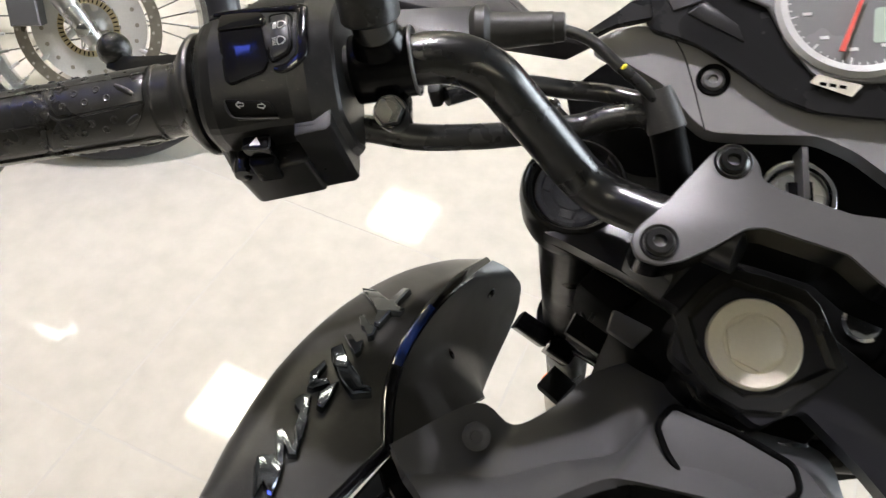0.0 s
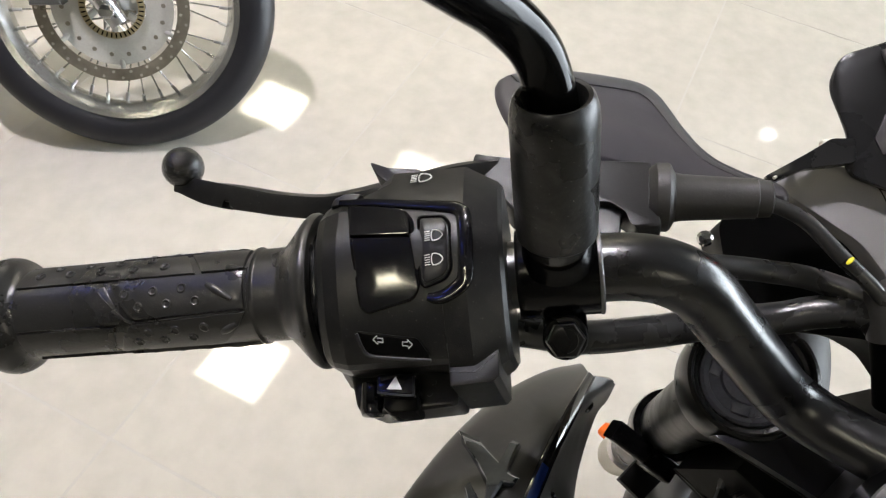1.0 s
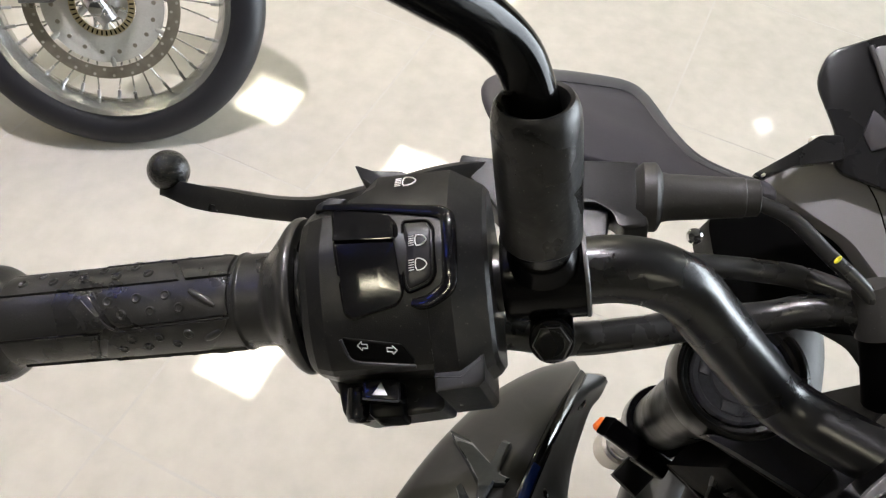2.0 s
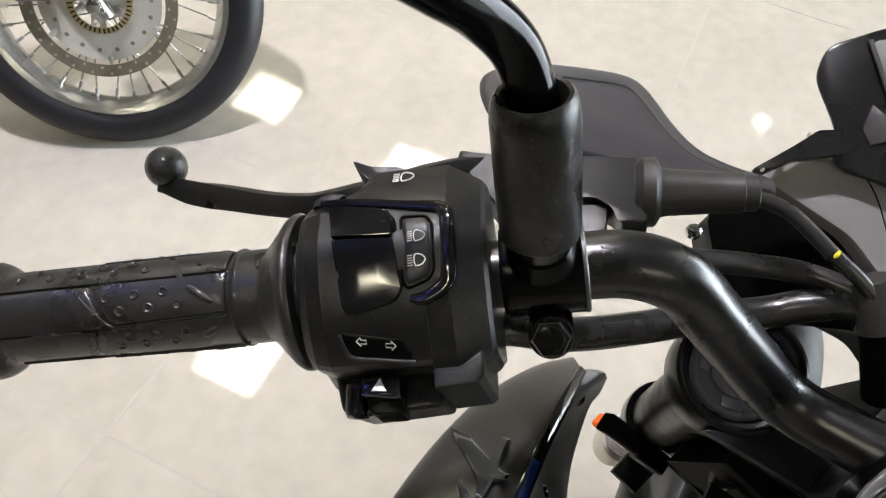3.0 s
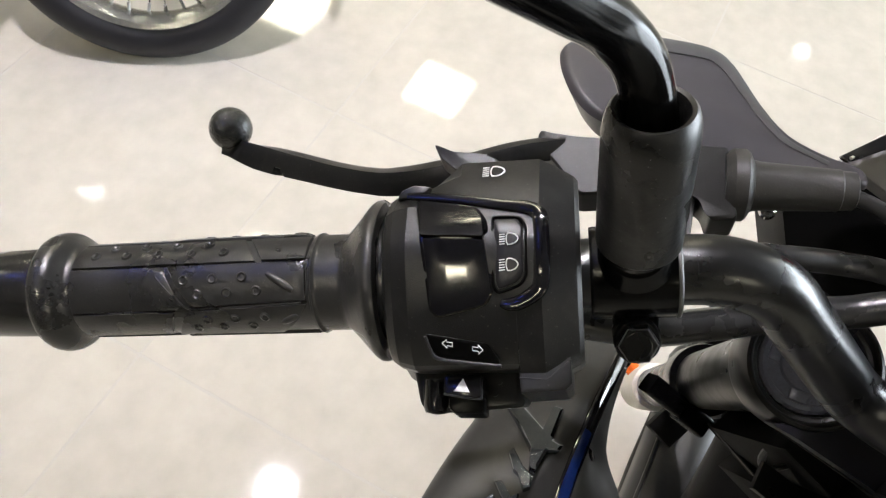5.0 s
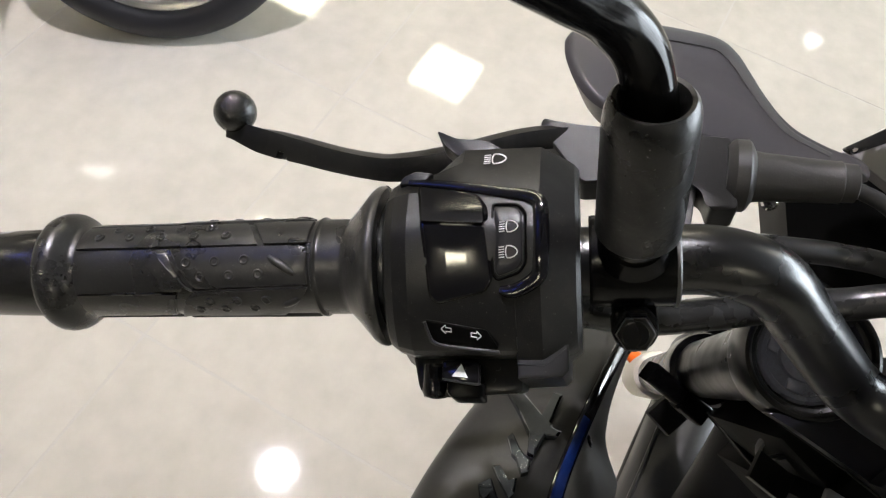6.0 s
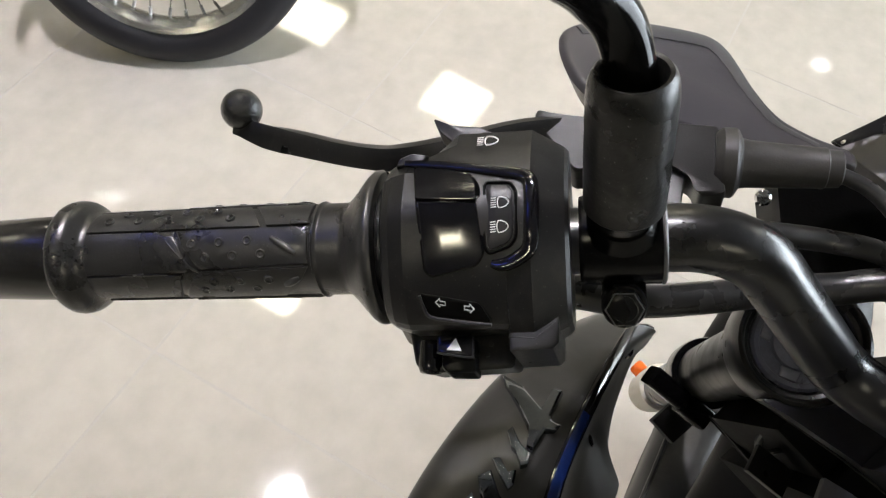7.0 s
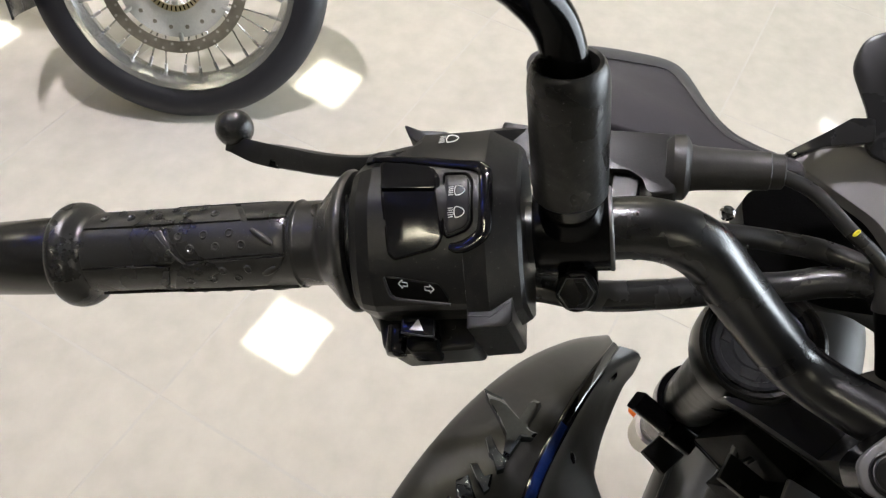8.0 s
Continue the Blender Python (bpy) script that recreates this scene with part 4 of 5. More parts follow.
tube(bm, [YK @ Vector((-0.040, 0.026, -0.062)), YK @ Vector((-0.066, 0.004, -0.062)), YK @ Vector((-0.105, -0.028, -0.060))], 0.0085, 20, 5)
part("frame_rail", bm, M_FORK, headstock, "satin black frame rail")
LG = LEGS
CL0, CL1 = Vector((0.1000, 0.3935, 0.7020)), Vector((0.1560, 0.3640, 0.6820))
CLM = axes(CL0, CL1 - CL0, FN2)
CLL = (CL1 - CL0).length
bm = bmesh.new()
ring(bm, LG, [(0.0213, -0.300), (0.0262, -0.300), (0.0270, -0.295), (0.0270, -0.262), (0.0262, -0.257), (0.0213, -0.257)], 40)
clip = part("fork_clip", bm, M_CLAMP, bike, "black hose clip on the fork")
bm = bmesh.new()
slab(bm, CLM, round_poly(mm([(-11, -7), (12, -8), (11, 8), (-10, 7)]), 0.003), 0.003, CLL * 0.50, 0.003, 2)
part("clip_arm", bm, M_CLAMP, clip, "black plastic clip block")
bm = bmesh.new()
slab(bm, CLM, round_poly(mm([(-10, -8), (11, -8), (11, 9), (-10, 9)]), 0.003), CLL * 0.53, CLL * 0.86, 0.003)
part("clip_catch", bm, M_CLAMP, clip)
bm = bmesh.new()
box(bm, axes((0.1570, 0.4040, 0.5850), FN2, FL), -0.014, 0.012, -0.013, 0.012, -0.012, 0.014, 0.003)
part("clip_lug", bm, M_DARK, clip)
bm = bmesh.new()
tube(bm, [LG @ Vector((0.0262, -0.0035, -0.662)), LG @ Vector((0.036, -0.0035, -0.662)), LG @ Vector((0.039, -0.0035, -0.662))], [0.0095, 0.0095, 0.007], 18, 0)
part("reflector", bm, M_ORANGE, bike, "orange side reflector on the fork slider")
# black frame cover beside the fork, its edge highlight drawn as a paler line
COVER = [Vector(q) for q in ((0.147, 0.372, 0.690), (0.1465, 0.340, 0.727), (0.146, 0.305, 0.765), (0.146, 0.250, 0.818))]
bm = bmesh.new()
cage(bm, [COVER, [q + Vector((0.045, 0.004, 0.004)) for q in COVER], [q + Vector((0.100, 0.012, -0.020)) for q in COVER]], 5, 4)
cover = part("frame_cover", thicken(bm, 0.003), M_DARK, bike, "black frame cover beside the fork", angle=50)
bm = bmesh.new()
tube(bm, COVER[:3], 0.0008, 8, 4)
part("edge_highlight", bm, M_ALU, cover, "grey line for the edge highlight")
# front mudguard far below, inside the fork leg
GUARD = [Vector(q) for q in ((0.135, 0.270, 0.245), (0.176, 0.360, 0.285), (0.209, 0.433, 0.300), (0.236, 0.494, 0.302), (0.268, 0.566, 0.295), (0.300, 0.640, 0.270))]
bm = bmesh.new()
cage(bm, [[q + RIGHT * x + Vector((0, 0, z)) for q in GUARD] for x, z in ((0.0, -0.030), (0.002, 0.0), (0.018, 0.022), (0.050, 0.034), (0.082, 0.022), (0.098, 0.0), (0.100, -0.030))], 5, 4)
guard = part("front_mudguard", thicken(bm, 0.003), M_TANK, bike, "satin black front mudguard", angle=60)
bm = bmesh.new()
tube(bm, [q + RIGHT * 0.012 + Vector((0, 0, 0.0175)) for q in GUARD], 0.0030, 8, 5)
part("guard_rib", bm, M_TANK, guard)
# bright cable ends and a pale bracket under the stem nut
for x, y, z, dx, dy in ((-24, 34, -31, 4.5, 3.0), (-28, 36, -32, 2.5, 3.5), (-33, 32, -33, 2.0, 4.0), (-42, 22, -36, 14, 1.0)):
    bm = bmesh.new()
    box(bm, YK @ pose(x / 1000, y / 1000, z / 1000, 0, 0, 42), -dx / 1000, dx / 1000, -dy / 1000, dy / 1000, 0.0, 0.003, 0.0008)
    part("cable_end", bm, M_CHROME, bike, "bright plated cable end")
bm = bmesh.new()
slab(bm, YK @ pose(0.052, 0.024, -0.046, 12, -10, 12), round_poly(mm([(-13, -7), (11, -5), (9, 8), (-8, 9)]), 0.0015), 0.0, 0.003, 0.0008)
part("bracket", bm, M_GREY, bike, "grey metal bracket under the yoke")
# wires and brackets round the steering head
for k in range(4):
    rnd = random.Random(k)
    bm = bmesh.new()
    x = 0.066 + 0.005 * k
    tube(bm, [YK @ Vector((x, -0.03 + 0.006 * k, -0.045)), YK @ Vector((x + rnd.uniform(-0.012, 0.012), -0.01 + 0.008 * k, -0.075)), YK @ Vector((x - 0.01 + rnd.uniform(-0.012, 0.012), 0.01 + 0.006 * k, -0.12)), YK @ Vector((x - 0.03, 0.02, -0.18))], 0.0016 + 0.0003 * (k % 3), 8, 6)
    part("wire", bm, M_INLAY, bike, "thin black wire")
bm = bmesh.new()
box(bm, YK @ pose(0.070, 0.032, -0.09, 20, -15, 10), -0.012, 0.012, -0.008, 0.008, -0.001, 0.002, 0.0005)
part("metal_tab", bm, M_BOLT, bike, "grey metal tab")
AX = CAP + RIGHT * 0.1035 - FN2 * 0.722
bm = bmesh.new()
AXM = axes(AX, RIGHT, (0, 0, 1))
ring(bm, AXM, [(0.235 + 0.048 * math.cos(math.pi * k / 9), 0.048 * math.sin(math.pi * k / 9)) for k in range(18)], 72)
part("front_tyre", bm, M_DARKTYRE, bike, "black front tyre")
bm = bmesh.new()
ring(bm, AXM, [(0.19, -0.035), (0.215, -0.035), (0.205, 0.0), (0.215, 0.035), (0.19, 0.035)], 64)
part("front_rim", bm, M_DARK, bike, "black alloy front rim")
for k in range(6):
    a = math.pi / 3 * k
    bm = bmesh.new()
    tube(bm, [AXM @ Vector((0.02 * math.cos(a), 0.02 * math.sin(a), 0)), AXM @ Vector((0.2 * math.cos(a), 0.2 * math.sin(a), 0))], [0.014, 0.009], 10, 0)
    part("rim_spoke", bm, M_DARK, bike)

# tank shroud
SH = {
    "wrap": [(-0.086, 0.190, 0.766), (-0.070, 0.241, 0.76), (-0.047, 0.291, 0.754), (-0.018, 0.341, 0.747), (0.012, 0.383, 0.739), (0.045, 0.414, 0.728), (0.071, 0.430, 0.723)],
    "out": [(-0.088, 0.163, 0.852), (-0.08, 0.211, 0.835), (-0.063, 0.259, 0.826), (-0.035, 0.31, 0.813), (0.0, 0.358, 0.792), (0.038, 0.395, 0.768), (0.071, 0.419, 0.745)],
    "mid": [(-0.06, 0.16, 0.852), (-0.047, 0.201, 0.843), (-0.033, 0.236, 0.837), (-0.016, 0.266, 0.839), (0.003, 0.301, 0.831), (0.028, 0.340, 0.809), (0.0700, 0.4060, 0.7600)],
    "trim": [(-0.026, 0.162, 0.849), (0.0, 0.199, 0.838), (0.0, 0.235, 0.833), (0.007, 0.267, 0.832), (0.024, 0.307, 0.822), (0.045, 0.349, 0.801), (0.07, 0.394, 0.77)],
}


bm = bmesh.new()
cage(bm, [SH[k] for k in ("wrap", "out", "mid", "trim")], 6, 6)
shroud = part("tank_shroud", thicken(bm, 0.004), M_TANK, bike, "matte black tank shroud with raised badge", angle=50)
TR = [Vector(p) for p in SH["trim"]]
LIFT = Vector((0.0, -0.56, 0.83)) * 0.0012
INNER_EDGE = [(0.0660, 0.3200, 0.6920), (0.0755, 0.3530, 0.6660), (0.0885, 0.3915, 0.6450), (0.1060, 0.4350, 0.6400), (0.1080, 0.4345, 0.6700), (0.1030, 0.4270, 0.7080), (0.0700, 0.3940, 0.7680)]
bm = bmesh.new()
tube(bm, [p + LIFT for p in TR[1:]], [0.0030, 0.0036, 0.0036, 0.0036, 0.0038, 0.0036], 12, 8, flat=(1.15, 0.45), up=(0.0, -0.56, 0.83), sq=0.7)
trim_strip = part("shroud_trim", bm, M_GLOSS, shroud, "gloss black edge strip")
# blue reflection along the gloss black strip, laid on as a coloured piece
bm = bmesh.new()
tube(bm, [p + LIFT * 1.5 for p in smooth_path(TR[1:], 8)[13:25]], 0.0031, 12, 0, flat=(1.1, 0.45), up=(0.0, -0.56, 0.83), sq=0.7)
part("blue_glint", bm, M_BLUE_GLINT, trim_strip, "dark blue reflection on the strip, put in as colour")
bm = bmesh.new()
tube(bm, [TR[0] + LIFT, TR[0].lerp(TR[1], 0.5) + LIFT, TR[1] + LIFT], 0.0030, 12, 4, flat=(1.2, 0.5), up=(0.0, -0.56, 0.83), sq=0.7)
part("shroud_lower_trim", bm, M_GLOSS, shroud, "gloss black lower edge strip")
bm = bmesh.new()
cage(bm, [[p - LIFT for p in TR[1:]], [(0.060, 0.288, 0.741), (0.050, 0.310, 0.7435), (0.044, 0.333, 0.746), (0.054, 0.364, 0.754), (0.072, 0.389, 0.752), (0.093, 0.411, 0.739)], INNER_EDGE[:6]], 6, 6)
part("shroud_inner", thicken(bm, 0.004), M_TANK, bike, "matte black inner shroud panel", angle=50)
inner = bpy.data.objects["shroud_inner"]
bm = bmesh.new()
tube(bm, INNER_EDGE, 0.0026, 10, 6)
part("edge_bead", bm, M_GLOSS, inner, "gloss black edge bead")
for q, nrm in (((0.041, 0.314, 0.761), (0.84, 0.14, 0.53)), ((0.075, 0.388, 0.740), (0.75, -0.65, 0.2))):
    bm = bmesh.new()
    lathe(bm, axes(q, nrm, (0, 0, 1)), [(0.0005, -0.001), (0.0045, -0.001), (0.0042, 0.0012), (0.0026, 0.0022), (0.0005, 0.0024)], 20)
    part("push_rivet", bm, M_GLOSS, inner, "small black push rivet")
bm = bmesh.new()
loft(bm, [[Vector(q) + Vector((0, 0, d)) for q in ((-0.034, 0.150, 0.832), (0.004, 0.204, 0.826), (0.020, 0.200, 0.822), (0.050, 0.150, 0.834))] for d in (-0.05, 0.0)])
part("side_panel", bm, M_GLOSS, bike, "gloss black panel between shroud and tank")
# tank: a dark upper band, a fold, a broad lighter band and a recess under it
TANK_RIM = [(0.002, 0.200, 0.842), (0.049, 0.233, 0.832), (0.071, 0.224, 0.825), (0.096, 0.235, 0.831), (0.1215, 0.2565, 0.834), (0.164, 0.259, 0.844), (0.18, 0.208, 0.866), (0.22, 0.191, 0.868), (0.218, 0.157, 0.877)]
TANK_FOLD = [(0.010, 0.183, 0.8435), (0.035, 0.1885, 0.833), (0.0585, 0.186, 0.837), (0.0875, 0.192, 0.8435), (0.1205, 0.197, 0.848), (0.1345, 0.200, 0.876), (0.162, 0.1835, 0.891), (0.191, 0.1705, 0.8925), (0.1945, 0.151, 0.901)]
TANK_LOW = [(0.022, 0.1605, 0.8505), (0.0415, 0.161, 0.851), (0.061, 0.158, 0.8605), (0.0815, 0.162, 0.868), (0.100, 0.1645, 0.882), (0.110, 0.1615, 0.889), (0.131, 0.155, 0.8935), (0.146, 0.149, 0.898), (0.160, 0.144, 0.899)]
bm = bmesh.new()
cage(bm, [TANK_RIM, [tuple((Vector(p) * 0.45 + Vector(q) * 0.55) + Vector((0, 0, -0.001))) for p, q in zip(TANK_RIM, TANK_FOLD)], TANK_FOLD], 5, 5)
cage(bm, [TANK_FOLD, [tuple((Vector(p) + Vector(q)) / 2 + Vector((0, 0, 0.0012))) for p, q in zip(TANK_FOLD, TANK_LOW)], TANK_LOW], 5, 4)
# same paint as the shroud, lightened in place of light from the rear
tank = part("fuel_tank", thicken(bm, 0.005), M_TANK_LIT, bike, "matte black fuel tank front", angle=50)
bm = bmesh.new()
cage(bm, [[(x, y - 0.0005, z - 0.002) for x, y, z in TANK_LOW], [(x, y - 0.012, z - 0.014) for x, y, z in TANK_LOW], [(x, y - 0.045, z - 0.016) for x, y, z in TANK_LOW]], 4, 4)
part("tank_recess", thicken(bm, 0.003), M_INLAY, tank, "black recess under the tank's fold", angle=50)

PAD = axes((0.1583, 0.1718, 0.8921), (-0.28, -0.24, 0.92), (1, 0, 0.2))
pad_out = [(PAD.inverted() @ Vector(q)).to_2d() for q in ((0.133, 0.192, 0.876), (0.142, 0.201, 0.877), (0.165, 0.185, 0.886), (0.186, 0.167, 0.891), (0.187, 0.156, 0.888), (0.166, 0.145, 0.888), (0.145, 0.150, 0.885), (0.135, 0.178, 0.877))]
pad_out = round_poly([tuple(q) for q in pad_out], 0.004)
bm = bmesh.new()
slab(bm, PAD, pad_out, -0.012, 0.0072, 0.0015)
pad = part("tank_pad", bm, M_TANKPAD, tank, "dark grey plastic tank pad")
bm = bmesh.new()
edge = [PAD @ Vector((x * 1.02, y * 1.02, 0.0068)) for x, y in pad_out]
tube(bm, edge + edge[:1], 0.0017, 8, 0)
part("pad_groove", bm, M_DARK, pad, "black groove round the pad")
SC = axes((0.0480, 0.2085, 0.8380), (-0.1, -0.5, 0.86), (1, 0, 0))
bm = bmesh.new()
lathe(bm, SC, [(0.0005, -0.006), (0.0078, -0.006), (0.0078, 0.0010), (0.0062, 0.0020), (0.0034, 0.0022), (0.0030, 0.0014), (0.0005, 0.0014)], 28)
part("tank_screw", bm, M_TANK_LIT, tank, "dark grey tank screw")

# badge: raised flat-topped shapes with sharp sides
SHROUD_ROWS = [smooth_path(SH[k], 48) for k in ("wrap", "out", "mid", "trim")]


def shroud_at(a, b, lift):
    """A place on the shroud: a along it, b across it."""
    def pt(a, b):
        col = smooth_path([r[min(288, max(0, round(a * 48)))] for r in SHROUD_ROWS], 48)
        return col[min(144, max(0, round(b * 48)))]
    n = (pt(min(6, a + 0.2), b) - pt(max(0, a - 0.2), b)).cross(pt(a, min(3, b + 0.2)) - pt(a, max(0, b - 0.2))).normalized()
    return pt(a, b) + (n if n.z > 0 else -n) * lift


BADGE = [
    [(3.44, 1.1), (3.67, 1.44), (3.85, 1.88), (4.25, 1.81), (4.35, 1.96), (3.9, 2.08), (3.83, 2.17), (3.81, 2.35), (3.73, 2.33), (3.69, 2.12), (3.35, 2.1), (3.33, 1.98), (3.52, 1.85), (3.52, 1.6), (3.44, 1.27)],
    [(3.19, 1.65), (3.29, 1.67), (3.27, 1.9), (3.27, 2.1), (3.12, 2.15), (3.04, 2.06), (3.15, 1.88), (3.12, 1.79)],
    [(2.81, 1.69), (2.9, 1.75), (2.85, 1.96), (2.96, 2.04), (2.77, 2.12), (2.67, 2.08), (2.75, 1.85)],
    [(2.52, 1.67), (2.69, 1.75), (2.54, 2.02), (2.27, 2.38), (2.02, 2.54), (2.0, 2.67), (1.92, 2.69), (1.85, 2.42), (2.12, 2.12), (2.38, 1.81)],
    [(1.79, 1.75), (2.02, 1.65), (2.31, 1.71), (2.27, 1.77), (2.02, 1.77), (1.94, 1.81), (2.04, 1.94), (2.0, 2.0), (1.79, 1.81)],
    [(1.98, 2.02), (2.08, 2.1), (1.77, 2.15), (1.5, 2.12), (1.54, 2.02), (1.77, 1.94)],
    [(1.67, 1.75), (1.69, 1.88), (1.33, 2.0), (0.9, 2.1), (0.85, 2.06), (1.06, 1.94), (1.35, 1.88), (1.46, 1.75), (1.54, 1.71)],
    [(1.0, 1.73), (1.06, 1.79), (0.88, 1.96), (0.77, 2.06), (0.94, 2.06), (0.81, 2.12), (0.67, 2.15), (0.67, 2.04), (0.85, 1.9), (0.5, 2.06), (0.48, 1.98)],
    [(0.48, 1.71), (0.58, 1.69), (0.65, 1.85), (0.58, 1.94), (0.5, 2.06), (0.35, 2.1), (0.06, 2.17), (0.08, 2.08), (0.27, 1.92), (0.06, 1.92), (0.04, 1.9)],
]
for shape in BADGE:
    ca, cb = sum(q[0] for q in shape) / len(shape), sum(q[1] for q in shape) / len(shape)
    bm = bmesh.new()
    loft(bm, [[shroud_at(ca + (a - ca) * f, cb + (b - cb) * f, z + (0.003 * (b - cb) if z > 0.0035 else 0.0)) for a, b in shape] for f, z in ((1.06, -0.001), (1.02, 0.0028), (0.98, 0.0040), (0.84, 0.0046))])
    part("badge_shape", bm, M_EMBLEM, shroud, "dark chrome raised badge shape", angle=25)

# dash cover and instrument pod
DN = Vector((-0.28, -0.55, 0.79)).normalized()
DM = axes((0.169, 0.359, 0.9725), DN, (0.9, -0.1, 0.2))


bm = bmesh.new()
slab(bm, DM, round_poly(mm([(-68, 26), (-49, 34), (-36, 34), (-9.6, 24), (10.6, 9), (33, -9), (52, -17), (84, -22), (120, -24), (120, -82), (90, -64), (70, -46), (52, -36), (18, -33.6), (-5, -31), (-15, -21), (-28, -2)]), 0.006), -0.018, 0.0, 0.003)
dash = part("dash_cover", bm, M_PANEL, bike, "dark grey textured dash cover")
bm = bmesh.new()
tube(bm, [DM @ Vector((x / 1000, y / 1000, 0.0)) for x, y in ((-22, 27), (-14.5, 10), (-6, -30))], 0.00035, 6, 4)
part("fold", bm, M_DARK, dash)
ms = DM @ Matrix.Translation((-0.0008, -0.0013, 0))
bm = bmesh.new()
ring(bm, ms, [(0.0062, -0.003), (0.0092, -0.003), (0.0092, 0.0004), (0.0084, 0.0008), (0.0062, 0.0003)], 28)
part("screw_recess", bm, M_DARK, dash)
bm = bmesh.new()
ring(bm, ms, [(0.0022, -0.002), (0.0062, -0.002), (0.0060, 0.0012), (0.0050, 0.0020), (0.0026, 0.0018), (0.0022, 0.0005)], 24)
part("screw", bm, M_GREY, dash, "dark grey socket screw")
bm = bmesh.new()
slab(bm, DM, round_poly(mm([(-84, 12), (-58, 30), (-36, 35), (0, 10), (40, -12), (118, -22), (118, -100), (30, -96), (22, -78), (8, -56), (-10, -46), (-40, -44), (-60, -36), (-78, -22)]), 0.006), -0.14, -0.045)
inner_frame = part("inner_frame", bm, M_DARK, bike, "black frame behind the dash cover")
bm = bmesh.new()
m = axes((0.0920, 0.3925, 0.9220), (-0.35, -0.65, 0.67), (1, 0, 0))
lathe(bm, m, [(0.0005, -0.050), (0.0026, -0.050), (0.0026, -0.002), (0.0042, -0.002), (0.0042, 0.0006), (0.0030, 0.0018), (0.0005, 0.0020)], 20)
part("frame_bolt", bm, M_CHROME, inner_frame, "bright plated bolt")
PM = axes((0.1756, 0.3731, 0.9952), DN, (0.9, -0.1, 0.2)) @ Matrix.Scale(0.94, 4)
bm = bmesh.new()
slab(bm, PM, round_poly(mm([(-57.5, 47), (-48, 21), (-50, 5), (-22, -6.8), (-1, -23.6), (22, -43), (42, -53), (76, -59), (130, -60), (130, 76), (-26, 70), (-52, 62)]), 0.006), -0.034, 0.0, 0.002, 2, 0.80)
meter = part("instrument_pod", bm, M_POD, bike, "glossy black instrument pod with round dial")
bm = bmesh.new()
slab(bm, PM, round_poly(mm([(-24, 33), (18, 11), (26, -8), (40, -32), (67, -38), (118, -38), (118, 66), (-33, 63)]), 0.004), 0.0, 0.0025, 0.001)
part("face_plate", bm, M_FACE, meter, "grey instrument face plate")
bm = bmesh.new()
slab(bm, PM, round_poly(mm([(-26, 10.8), (-15, 17.0), (1.6, 1.6), (5.2, -9.2)]), 0.002), 0.0, 0.0012, 0.0005)
part("side_lens", bm, M_LENS, meter, "smoky grey lens")
GM = PM @ Matrix.Translation((0.067, 0.010, 0.0025))
bm = bmesh.new()
lathe(bm, GM, [(0.001, -0.002), (0.040, -0.002), (0.040, 0.001), (0.001, 0.001)], 64)
part("dial_face", bm, M_FACE, meter, "grey dial face")
bm = bmesh.new()
ring(bm, GM, [(0.0390, -0.002), (0.0455, -0.002), (0.0455, 0.0015), (0.0430, 0.0040), (0.0390, 0.0030)], 72)
part("bezel", bm, M_LOCK, meter, "silver dial ring")
for k in range(41):
    a = radians(128 + k * 6.5)
    r0 = 0.0345 if k % 5 == 0 else 0.0368
    bm = bmesh.new()
    tube(bm, [GM @ Vector((r0 * math.cos(a), r0 * math.sin(a), 0.0012)), GM @ Vector((0.0388 * math.cos(a), 0.0388 * math.sin(a), 0.0012))], 0.00035 if k % 5 else 0.0005, 5, 0)
    part("tick", bm, M_WHITE, meter)
    if k % 5 == 0:
        bm = bmesh.new()
        box(bm, GM @ Matrix.Translation((0.0295 * math.cos(a), 0.0295 * math.sin(a), 0)), -0.0024, 0.0024, -0.0009, 0.0009, 0.0011, 0.0015)
        part("scale_bar", bm, M_WHITE, meter, smooth=False)
bm = bmesh.new()
slab(bm, GM, mm([(-14.5, -30.5), (-11.5, -31.0), (0.8, 0.5), (-0.8, 1.0)]), 0.004, 0.0050)
part("needle", bm, M_RED, meter, "red needle", smooth=False)
bm = bmesh.new()
slab(bm, GM, round_poly(mm([(4, -26), (30, -26), (30, -6), (6, -6)]), 0.002), 0.0010, 0.0016)
part("display", bm, M_LCD, meter, "pale green display")
bm = bmesh.new()
slab(bm, PM, round_poly(mm([(37.5, -36.2), (42.1, -31.6), (64.8, -39.6), (58.8, -45.7)]), 0.001), 0.0027, 0.0032)
tag = part("tag", bm, M_TAG, meter, "cream paper tag")
for k in range(3):
    bm = bmesh.new()
    box(bm, PM @ pose(0.0445 + 0.005 * k, -0.0375 - 0.0012 * k, 0.0032, 0, 0, -14), -0.0018, 0.0018, -0.0009, 0.0009, 0.0, 0.0003)
    part("text_bar", bm, M_DARK, tag, smooth=False)
